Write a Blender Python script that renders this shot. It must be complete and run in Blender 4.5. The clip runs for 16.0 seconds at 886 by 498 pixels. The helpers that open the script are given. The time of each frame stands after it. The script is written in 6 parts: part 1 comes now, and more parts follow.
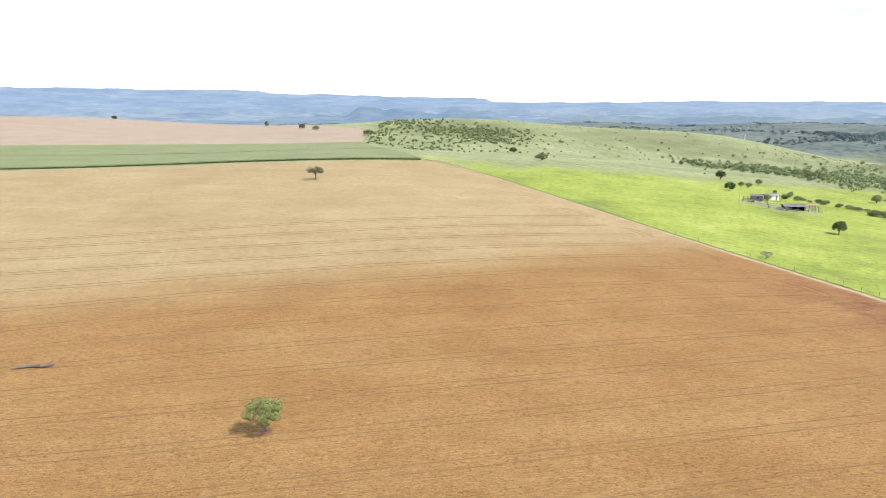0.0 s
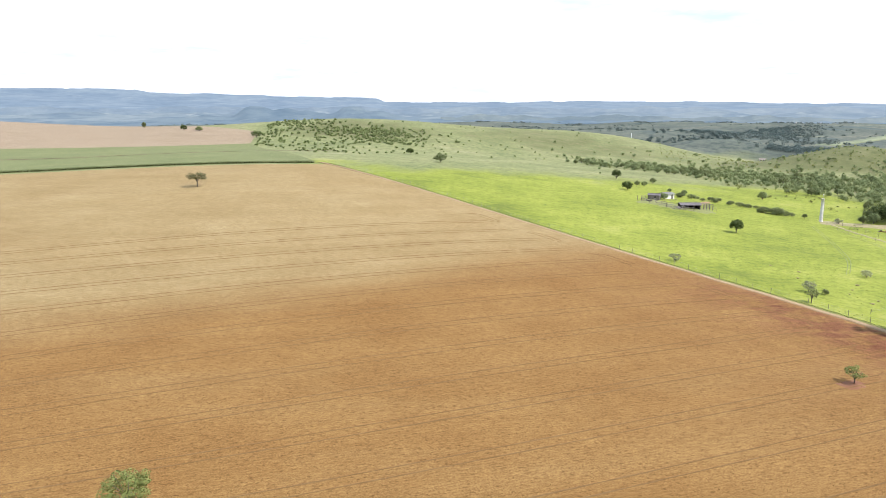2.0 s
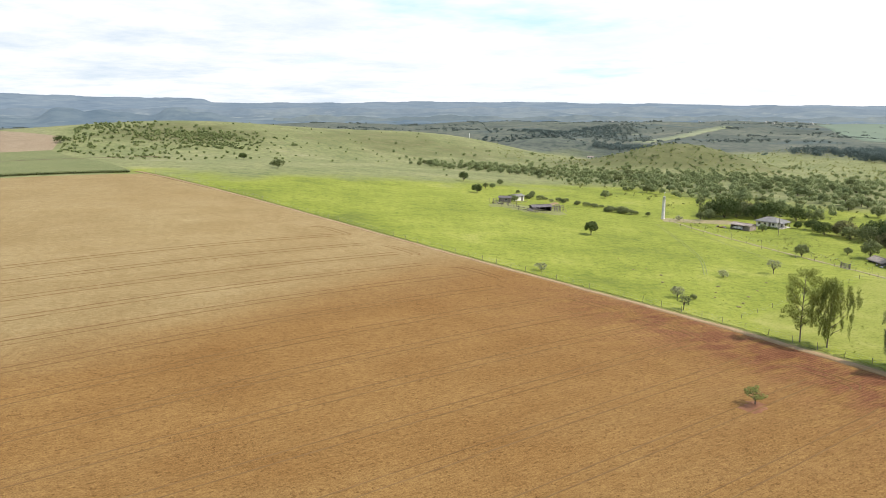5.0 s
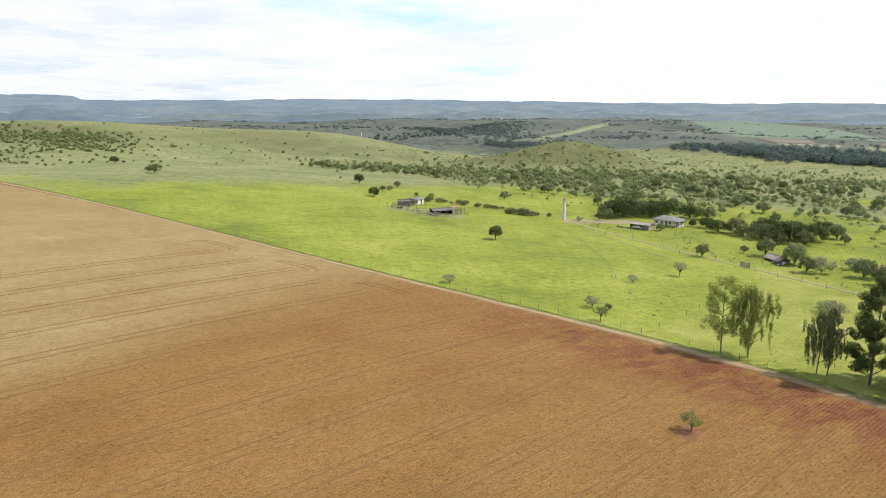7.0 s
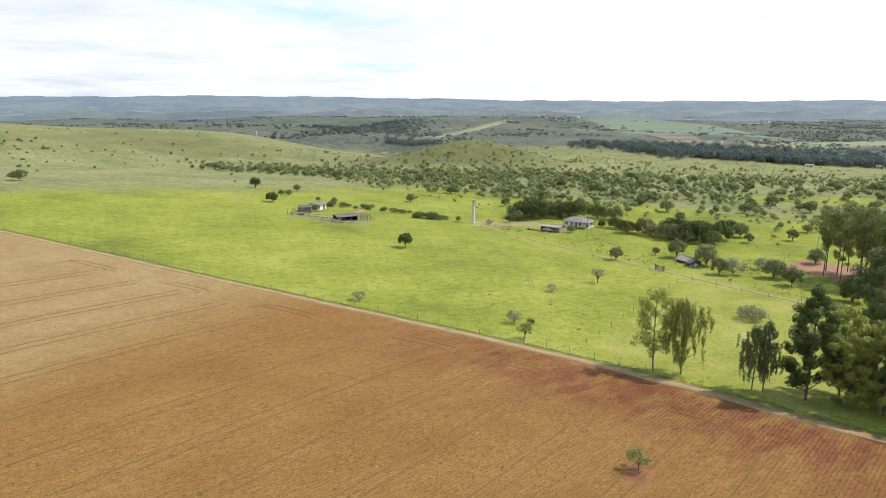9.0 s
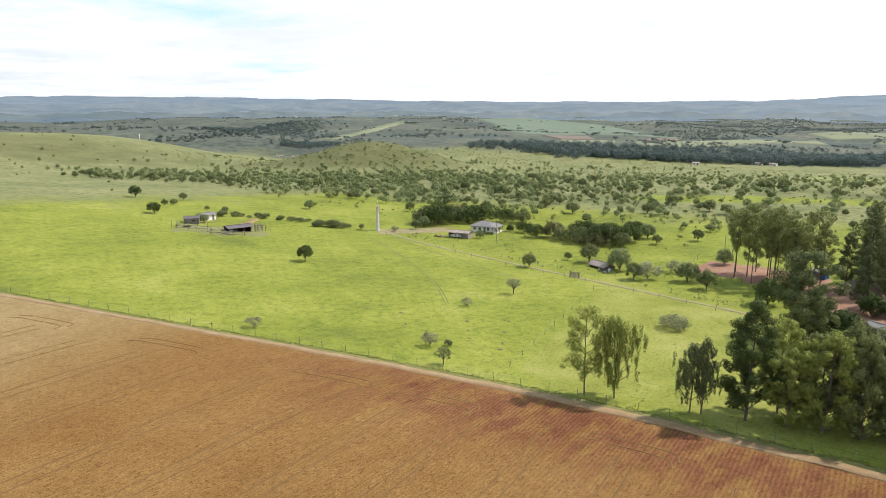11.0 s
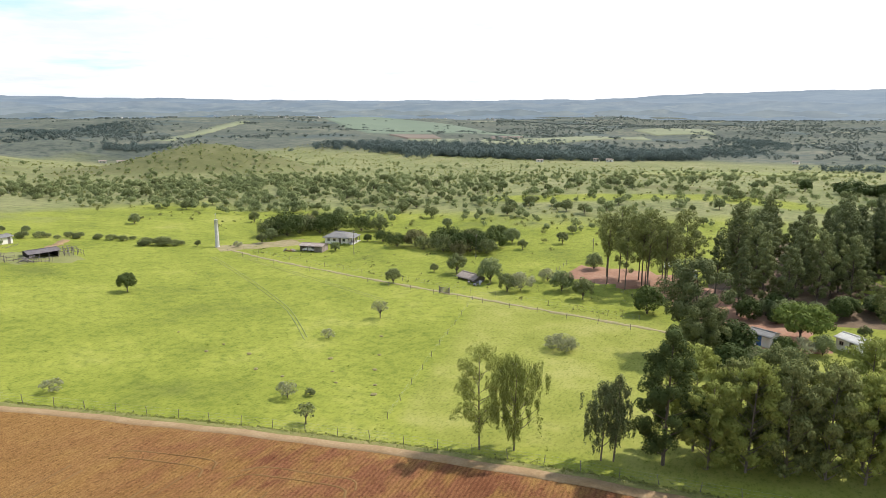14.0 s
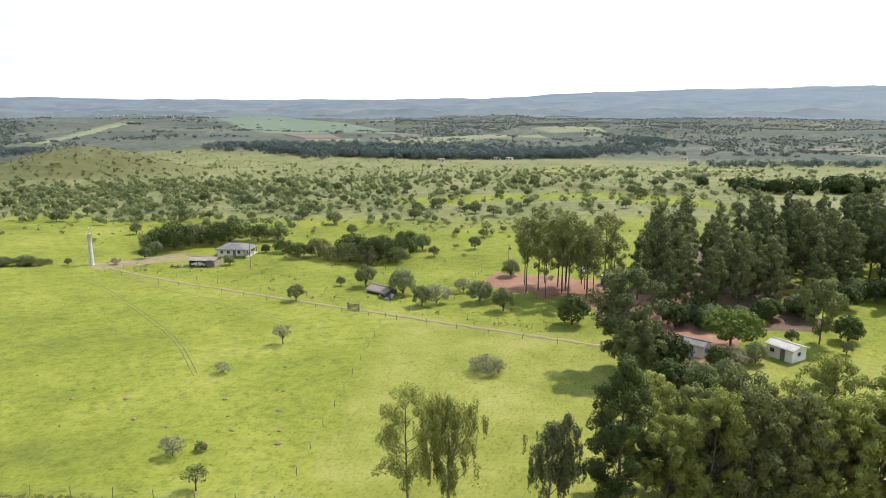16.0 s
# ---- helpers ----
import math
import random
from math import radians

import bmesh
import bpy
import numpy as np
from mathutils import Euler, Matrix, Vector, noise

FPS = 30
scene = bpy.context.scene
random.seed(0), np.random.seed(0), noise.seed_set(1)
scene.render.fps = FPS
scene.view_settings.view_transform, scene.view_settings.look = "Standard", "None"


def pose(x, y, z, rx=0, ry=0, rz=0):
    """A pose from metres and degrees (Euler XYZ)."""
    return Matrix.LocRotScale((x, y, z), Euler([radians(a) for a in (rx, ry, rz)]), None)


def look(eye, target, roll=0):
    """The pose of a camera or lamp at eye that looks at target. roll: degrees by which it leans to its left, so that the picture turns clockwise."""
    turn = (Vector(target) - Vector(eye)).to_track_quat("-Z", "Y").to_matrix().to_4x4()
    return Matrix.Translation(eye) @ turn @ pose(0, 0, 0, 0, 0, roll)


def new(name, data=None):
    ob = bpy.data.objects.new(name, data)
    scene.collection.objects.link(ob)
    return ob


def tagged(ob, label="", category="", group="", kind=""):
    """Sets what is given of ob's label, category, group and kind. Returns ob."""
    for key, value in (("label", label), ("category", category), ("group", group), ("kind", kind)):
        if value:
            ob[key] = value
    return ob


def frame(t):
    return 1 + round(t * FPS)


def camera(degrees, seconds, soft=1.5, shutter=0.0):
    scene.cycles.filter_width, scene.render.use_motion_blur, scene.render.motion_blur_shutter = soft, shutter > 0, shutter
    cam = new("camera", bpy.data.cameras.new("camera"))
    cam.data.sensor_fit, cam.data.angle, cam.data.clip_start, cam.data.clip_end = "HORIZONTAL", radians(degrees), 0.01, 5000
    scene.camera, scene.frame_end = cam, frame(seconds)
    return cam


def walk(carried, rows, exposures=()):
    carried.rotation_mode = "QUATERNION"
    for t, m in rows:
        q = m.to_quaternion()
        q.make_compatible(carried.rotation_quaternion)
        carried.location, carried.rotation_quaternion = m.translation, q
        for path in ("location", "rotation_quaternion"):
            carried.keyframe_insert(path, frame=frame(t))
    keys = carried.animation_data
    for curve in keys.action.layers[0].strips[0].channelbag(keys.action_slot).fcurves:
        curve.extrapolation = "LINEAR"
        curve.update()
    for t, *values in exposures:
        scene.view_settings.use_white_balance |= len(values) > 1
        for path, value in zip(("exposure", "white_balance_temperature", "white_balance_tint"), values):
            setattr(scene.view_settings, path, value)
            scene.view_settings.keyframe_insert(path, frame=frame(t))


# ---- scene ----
cam = camera(64.79, 16.0, soft=0.8)
PATH = [
    (0, (0.00, -0.00, 39.16), (0.02, 48.98, 29.11), 0.01),
    (0.5, (-0.26, 3.32, 39.10), (1.58, 52.27, 29.06), 0.01),
    (1, (-0.49, 6.73, 39.11), (3.19, 55.57, 29.05), -0.02),
    (1.5, (-0.72, 10.11, 39.22), (4.84, 58.77, 29.14), 0.01),
    (2, (-0.67, 13.50, 39.19), (6.73, 61.91, 29.12), 0.01),
    (2.5, (-0.58, 16.96, 39.08), (8.71, 65.05, 29.03), 0.01),
    (3, (-0.47, 20.35, 38.96), (10.70, 68.04, 28.90), 0.01),
    (3.5, (-0.38, 23.52, 38.89), (12.66, 70.73, 28.85), 0.02),
    (4, (-0.11, 26.59, 39.00), (14.71, 73.27, 28.96), -0.05),
    (6.5, (3.55, 41.62, 39.66), (26.96, 84.63, 29.52), -0.05),
    (7, (4.52, 44.62, 39.97), (29.58, 86.67, 29.74), -0.07),
    (7.5, (5.67, 47.50, 40.26), (32.28, 88.56, 29.95), -0.03),
    (8, (6.95, 50.35, 40.49), (34.99, 90.43, 30.10), 0.01),
    (8.5, (8.36, 53.16, 40.65), (37.77, 92.23, 30.23), 0.03),
    (9, (9.92, 55.82, 40.73), (40.67, 93.85, 30.30), 0.04),
    (11.5, (19.47, 68.77, 40.69), (56.58, 100.63, 30.31), 0.05),
    (12, (21.51, 71.09, 40.79), (59.76, 101.58, 30.40), 0.06),
    (12.5, (23.59, 73.35, 40.77), (62.93, 102.41, 30.38), 0.02),
    (13, (25.95, 75.54, 40.75), (66.30, 103.16, 30.34), 0.02),
    (13.5, (28.39, 77.77, 40.67), (69.74, 103.88, 30.24), -0.01),
    (14, (30.87, 79.84, 40.61), (73.14, 104.42, 30.16), 0.01),
    (14.5, (33.43, 81.89, 40.61), (76.57, 104.90, 30.11), 0.02),
    (15, (35.97, 83.86, 40.60), (79.92, 105.26, 30.06), 0.01),
    (15.5, (38.64, 85.74, 40.53), (83.33, 105.54, 29.99), -0.05),
    (16, (41.30, 87.35, 40.46), (86.64, 105.61, 29.94), -0.06),
]
EXPOSURES = [(0.0, 0.88, 5750, 14), (2.0, 0.70, 6000, 12.5), (4.0, 0.40, 6350, 10.5), (9.0, 0.31, 6450, 10), (16.0, 0.37, 6400, 11)]
walk(cam, [(t, look(eye, target, roll)) for t, eye, target, roll in PATH], EXPOSURES)

# ---- sky and sun ----
SUN_AZ, SUN_EL = 118.0, 51.0      # degrees clockwise from +y, and above the horizon


def nd(tree, kind, **values):
    """A node, with its inputs and settings."""
    n = tree.nodes.new(kind)
    for key, value in values.items():
        if key in n.inputs:
            n.inputs[key].default_value = value
    return n


def build_world():
    world = bpy.data.worlds.new("sky")
    scene.world = world
    world.use_nodes = True
    t = world.node_tree
    t.nodes.clear()
    out, bg = nd(t, "ShaderNodeOutputWorld"), nd(t, "ShaderNodeBackground", Strength=1.0)
    sky = nd(t, "ShaderNodeTexSky")
    sky.sky_type, sky.sun_disc = "NISHITA", False
    sky.sun_elevation, sky.sun_rotation = radians(SUN_EL), radians(SUN_AZ)
    dim = nd(t, "ShaderNodeVectorMath")
    dim.operation = "SCALE"
    dim.inputs["Scale"].default_value = 0.15
    t.links.new(sky.outputs[0], dim.inputs[0])
    # clouds: a flat layer seen from below, so the direction is divided by its rise
    co, sep = nd(t, "ShaderNodeTexCoord"), nd(t, "ShaderNodeSeparateXYZ")
    t.links.new(co.outputs["Generated"], sep.inputs[0])
    rise = nd(t, "ShaderNodeMath")
    rise.operation = "ADD"
    rise.inputs[1].default_value = 0.10
    t.links.new(sep.outputs[2], rise.inputs[0])
    rmax = nd(t, "ShaderNodeMath")
    rmax.operation = "MAXIMUM"
    rmax.inputs[1].default_value = 0.04
    t.links.new(rise.outputs[0], rmax.inputs[0])
    comb = nd(t, "ShaderNodeCombineXYZ")
    for k in range(2):
        d = nd(t, "ShaderNodeMath")
        d.operation = "DIVIDE"
        t.links.new(sep.outputs[k], d.inputs[0])
        t.links.new(rmax.outputs[0], d.inputs[1])
        t.links.new(d.outputs[0], comb.inputs[k])
    big = nd(t, "ShaderNodeTexNoise", Scale=0.62, Detail=7.0, Roughness=0.55)
    t.links.new(comb.outputs[0], big.inputs["Vector"])
    cover = nd(t, "ShaderNodeValToRGB")
    cover.color_ramp.elements[0].position, cover.color_ramp.elements[1].position = 0.34, 0.47
    cover.color_ramp.elements[0].color = (0.1, 0.1, 0.1, 1)
    gap = nd(t, "ShaderNodeVectorMath")
    gap.operation = "DISTANCE"
    gap.inputs[1].default_value = (2.1, 3.95, 0)
    t.links.new(comb.outputs[0], gap.inputs[0])
    thin = nd(t, "ShaderNodeMapRange")
    for key, value in (("From Min", 0.15), ("From Max", 1.2), ("To Min", -0.19), ("To Max", 0.08)):
        thin.inputs[key].default_value = value
    t.links.new(gap.outputs["Value"], thin.inputs[0])
    both = nd(t, "ShaderNodeMath")
    both.operation = "ADD"
    t.links.new(big.outputs[0], both.inputs[0])
    t.links.new(thin.outputs[0], both.inputs[1])
    over = nd(t, "ShaderNodeMapRange")
    for key, value in (("From Min", 0.18), ("From Max", 0.6), ("To Min", 0.0), ("To Max", -0.26)):
        over.inputs[key].default_value = value
    t.links.new(sep.outputs[2], over.inputs[0])
    open_sky = nd(t, "ShaderNodeMath")
    open_sky.operation = "ADD"
    t.links.new(both.outputs[0], open_sky.inputs[0])
    t.links.new(over.outputs[0], open_sky.inputs[1])
    t.links.new(open_sky.outputs[0], cover.inputs[0])
    fine = nd(t, "ShaderNodeTexNoise", Scale=0.8, Detail=9.0, Roughness=0.66)
    t.links.new(comb.outputs[0], fine.inputs["Vector"])
    shade = nd(t, "ShaderNodeValToRGB")
    shade.color_ramp.elements[0].position, shade.color_ramp.elements[1].position = 0.34, 0.53
    shade.color_ramp.elements[0].color = (0.58, 0.66, 0.73, 1)
    shade.color_ramp.elements[1].color = (0.79, 0.81, 0.83, 1)
    t.links.new(fine.outputs[0], shade.inputs[0])
    blue = nd(t, "ShaderNodeMix")
    blue.data_type = "RGBA"
    deep = nd(t, "ShaderNodeMapRange")
    for key, value in (("From Min", 0.16), ("From Max", 0.6), ("To Min", 0.75), ("To Max", 0.35)):
        deep.inputs[key].default_value = value
    t.links.new(sep.outputs[2], deep.inputs[0])
    t.links.new(deep.outputs[0], blue.inputs[0])
    blue.inputs[7].default_value = (0.50, 0.76, 0.90, 1)
    t.links.new(dim.outputs[0], blue.inputs[6])
    mix = nd(t, "ShaderNodeMix")
    mix.data_type = "RGBA"
    t.links.new(cover.outputs[0], mix.inputs[0])
    t.links.new(blue.outputs[2], mix.inputs[6])
    facing = nd(t, "ShaderNodeVectorMath")
    facing.operation = "DOT_PRODUCT"
    a0, e0 = radians(SUN_AZ), radians(SUN_EL)
    facing.inputs[1].default_value = (math.sin(a0) * math.cos(e0), math.cos(a0) * math.cos(e0), math.sin(e0))
    t.links.new(co.outputs["Generated"], facing.inputs[0])
    near_sun = nd(t, "ShaderNodeMapRange")
    for key, value in (("From Min", -0.25), ("From Max", 0.45), ("To Min", 0.0), ("To Max", 0.9)):
        near_sun.inputs[key].default_value = value
    t.links.new(facing.outputs["Value"], near_sun.inputs[0])
    lit = nd(t, "ShaderNodeMix")
    lit.data_type = "RGBA"
    lit.inputs[7].default_value = (0.88, 0.89, 0.90, 1)
    t.links.new(near_sun.outputs[0], lit.inputs[0])
    t.links.new(shade.outputs[0], lit.inputs[6])
    t.links.new(lit.outputs[2], mix.inputs[7])
    t.links.new(mix.outputs[2], bg.inputs[0])
    t.links.new(bg.outputs[0], out.inputs[0])


build_world()
az, el = radians(SUN_AZ), radians(SUN_EL)
toward = Vector((math.sin(az) * math.cos(el), math.cos(az) * math.cos(el), math.sin(el)))
sun = new("sun", bpy.data.lights.new("sun", "SUN"))
sun.data.energy, sun.data.angle, sun.data.color = 4.0, radians(0.6), (1.0, 0.93, 0.82)
sun.matrix_world = look(toward * 900, (0, 0, 0))


# ---- materials ----
def material(name, colours, scale=1.0, rough=0.85, bump=0.3, bump_scale=8.0, metal=0.0, detail=6.0, stretch=(1, 1, 1), low=0.35, high=0.65, spec=0.3):
    """A surface whose colour wanders between the given ones at two sizes, with fine relief."""
    m = bpy.data.materials.new(name)
    m.use_nodes = True
    t = m.node_tree
    b = t.nodes["Principled BSDF"]
    b.inputs["Roughness"].default_value, b.inputs["Metallic"].default_value = rough, metal
    b.inputs["Specular IOR Level"].default_value = spec
    co, mp = nd(t, "ShaderNodeTexCoord"), nd(t, "ShaderNodeMapping", Scale=stretch)
    t.links.new(co.outputs["Object"], mp.inputs[0])
    a = nd(t, "ShaderNodeTexNoise", Scale=scale, Detail=detail, Roughness=0.6)
    c = nd(t, "ShaderNodeTexNoise", Scale=scale * 9, Detail=4.0, Roughness=0.7)
    for n in (a, c):
        t.links.new(mp.outputs[0], n.inputs["Vector"])
    s = nd(t, "ShaderNodeMath")
    s.operation = "MULTIPLY_ADD"
    s.inputs[1].default_value = 0.45
    t.links.new(c.outputs[0], s.inputs[0])
    w = nd(t, "ShaderNodeMath")
    w.operation = "MULTIPLY"
    w.inputs[1].default_value = 0.55
    t.links.new(a.outputs[0], w.inputs[0])
    t.links.new(w.outputs[0], s.inputs[2])
    ramp = nd(t, "ShaderNodeValToRGB")
    e = ramp.color_ramp.elements
    while len(e) < len(colours):
        e.new(0.5)
    for k, col in enumerate(colours):
        e[k].position = low + (high - low) * k / max(1, len(colours) - 1)
        e[k].color = (*col, 1)
    t.links.new(s.outputs[0], ramp.inputs[0])
    t.links.new(ramp.outputs[0], b.inputs["Base Color"])
    if bump:
        n2 = nd(t, "ShaderNodeTexNoise", Scale=bump_scale, Detail=5.0, Roughness=0.7)
        t.links.new(mp.outputs[0], n2.inputs["Vector"])
        bp = nd(t, "ShaderNodeBump", Strength=bump, Distance=0.1)
        t.links.new(n2.outputs[0], bp.inputs["Height"])
        t.links.new(bp.outputs[0], b.inputs["Normal"])
    return m


def leaf_material(name, dark, light, glow=0.35, rough=0.7):
    """Leaves: each one and each plant a little different, some light comes through."""
    m = bpy.data.materials.new(name)
    m.use_nodes = True
    t = m.node_tree
    t.nodes.clear()
    geo, info = nd(t, "ShaderNodeNewGeometry"), nd(t, "ShaderNodeObjectInfo")
    add = nd(t, "ShaderNodeMath")
    add.operation = "MULTIPLY_ADD"
    add.inputs[1].default_value = 0.5
    t.links.new(info.outputs["Random"], add.inputs[0])
    half = nd(t, "ShaderNodeMath")
    half.operation = "MULTIPLY"
    half.inputs[1].default_value = 0.5
    t.links.new(geo.outputs["Random Per Island"], half.inputs[0])
    t.links.new(half.outputs[0], add.inputs[2])
    ramp = nd(t, "ShaderNodeValToRGB")
    ramp.color_ramp.elements[0].color, ramp.color_ramp.elements[1].color = (*dark, 1), (*light, 1)
    t.links.new(add.outputs[0], ramp.inputs[0])
    d = nd(t, "ShaderNodeBsdfPrincipled", Roughness=rough)
    d.inputs["Specular IOR Level"].default_value = 0.05
    tr = nd(t, "ShaderNodeBsdfTranslucent")
    mx = nd(t, "ShaderNodeMixShader", Fac=glow)
    t.links.new(ramp.outputs[0], d.inputs["Base Color"])
    t.links.new(ramp.outputs[0], tr.inputs["Color"])
    t.links.new(d.outputs[0], mx.inputs[1])
    t.links.new(tr.outputs[0], mx.inputs[2])
    out = nd(t, "ShaderNodeOutputMaterial")
    t.links.new(mx.outputs[0], out.inputs[0])
    return m


def ground_material():
    """Pasture, savanna grass and far scrub on one sheet, by plant cover ("lush") and by distance ("scrub"); the scrub's
    greyed colours hold painted haze.
    """
    m = bpy.data.materials.new("grassland")
    m.use_nodes = True
    t = m.node_tree
    b = t.nodes["Principled BSDF"]
    b.inputs["Roughness"].default_value, b.inputs["Specular IOR Level"].default_value = 0.9, 0.1
    co = nd(t, "ShaderNodeTexCoord")

    def ramp_of(scale, colours, low, high, stretch=(1, 1, 1), detail=8.0):
        mp = nd(t, "ShaderNodeMapping", Scale=stretch)
        t.links.new(co.outputs["Object"], mp.inputs[0])
        n = nd(t, "ShaderNodeTexNoise", Scale=scale, Detail=detail, Roughness=0.68)
        t.links.new(mp.outputs[0], n.inputs["Vector"])
        r = nd(t, "ShaderNodeValToRGB")
        e = r.color_ramp.elements
        while len(e) < len(colours):
            e.new(0.5)
        for k, col in enumerate(colours):
            e[k].position = low + (high - low) * k / (len(colours) - 1)
            e[k].color = (*col, 1)
        t.links.new(n.outputs[0], r.inputs[0])
        return r.outputs[0]

    def mix(fac, a, c, kind="MIX"):
        n = nd(t, "ShaderNodeMix")
        n.data_type, n.blend_type = "RGBA", kind
        if isinstance(fac, float):
            n.inputs[0].default_value = fac
        else:
            t.links.new(fac, n.inputs[0])
        t.links.new(a, n.inputs[6])
        t.links.new(c, n.inputs[7])
        return n.outputs[2]

    lush = ramp_of(0.035, [(0.121, 0.142, 0.027), (0.175, 0.202, 0.031), (0.217, 0.240, 0.041), (0.266, 0.272, 0.068)], 0.32, 0.70)
    lush_fine = ramp_of(0.55, [(0.70, 0.75, 0.72), (1.0, 1.0, 1.0), (1.13, 1.10, 1.15)], 0.34, 0.64, (1, 1, 1), 10.0)
    lush_tufts = ramp_of(1.9, [(0.62, 0.68, 0.60), (1.0, 1.0, 1.0), (1.12, 1.10, 1.14)], 0.34, 0.58, (0.8, 1.3, 1), 4.0)
    savanna = ramp_of(0.030, [(0.128, 0.142, 0.062), (0.166, 0.178, 0.076), (0.204, 0.206, 0.096), (0.256, 0.238, 0.136)], 0.30, 0.72)
    sav_fine = ramp_of(0.35, [(0.62, 0.68, 0.62), (1.0, 1.0, 1.0), (1.18, 1.15, 1.12)], 0.36, 0.62, (1, 1, 1), 10.0)
    # far scrub: base colours greyed and blued to imitate haze
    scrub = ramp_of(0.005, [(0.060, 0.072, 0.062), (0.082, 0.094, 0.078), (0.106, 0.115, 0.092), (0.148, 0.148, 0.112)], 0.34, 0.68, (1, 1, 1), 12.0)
    a = mix(0.8, mix(1.0, lush, lush_fine, "MULTIPLY"), lush_tufts, "MULTIPLY")
    s = mix(1.0, savanna, sav_fine, "MULTIPLY")

    def edge(name, scale, amount):
        at = nd(t, "ShaderNodeAttribute")
        at.attribute_name = name
        n = nd(t, "ShaderNodeTexNoise", Scale=scale, Detail=5.0, Roughness=0.6)
        t.links.new(co.outputs["Object"], n.inputs["Vector"])
        k = nd(t, "ShaderNodeMath")
        k.operation = "MULTIPLY_ADD"
        k.inputs[1].default_value, k.inputs[2].default_value = amount, -amount / 2
        t.links.new(n.outputs[0], k.inputs[0])
        s2 = nd(t, "ShaderNodeMath")
        s2.operation = "ADD"
        t.links.new(k.outputs[0], s2.inputs[0])
        t.links.new(at.outputs["Fac"], s2.inputs[1])
        r = nd(t, "ShaderNodeMapRange")
        r.inputs["From Min"].default_value, r.inputs["From Max"].default_value = 0.35, 0.65
        t.links.new(s2.outputs[0], r.inputs[0])
        return r.outputs[0]

    dry = ramp_of(0.09, [(0.176, 0.194, 0.036), (0.222, 0.236, 0.050), (0.274, 0.272, 0.078)], 0.34, 0.66)
    a = mix(edge("grazed", 0.06, 0.5), a, mix(0.85, dry, lush_tufts, "MULTIPLY"))
    c = mix(edge("lush", 0.03, 1.2), s, a)
    heath = ramp_of(0.10, [(0.082, 0.090, 0.036), (0.124, 0.128, 0.052), (0.168, 0.158, 0.080)], 0.34, 0.68)
    c = mix(edge("heath", 0.05, 0.8), c, heath)
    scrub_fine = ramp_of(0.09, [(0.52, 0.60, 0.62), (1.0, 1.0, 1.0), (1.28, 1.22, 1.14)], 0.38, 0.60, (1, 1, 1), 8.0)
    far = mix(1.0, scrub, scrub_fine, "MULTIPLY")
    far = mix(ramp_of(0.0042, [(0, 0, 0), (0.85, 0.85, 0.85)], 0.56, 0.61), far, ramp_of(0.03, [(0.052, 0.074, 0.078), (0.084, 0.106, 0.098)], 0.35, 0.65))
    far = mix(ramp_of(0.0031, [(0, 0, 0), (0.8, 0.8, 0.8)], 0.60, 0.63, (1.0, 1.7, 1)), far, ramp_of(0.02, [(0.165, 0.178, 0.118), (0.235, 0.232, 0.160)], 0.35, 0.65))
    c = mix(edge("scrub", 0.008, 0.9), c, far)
    t.links.new(c, b.inputs["Base Color"])
    n2 = nd(t, "ShaderNodeTexNoise", Scale=2.2, Detail=7.0, Roughness=0.75)
    t.links.new(co.outputs["Object"], n2.inputs["Vector"])
    bp = nd(t, "ShaderNodeBump", Strength=0.35, Distance=0.2)
    t.links.new(n2.outputs[0], bp.inputs["Height"])
    t.links.new(bp.outputs[0], b.inputs["Normal"])
    return m


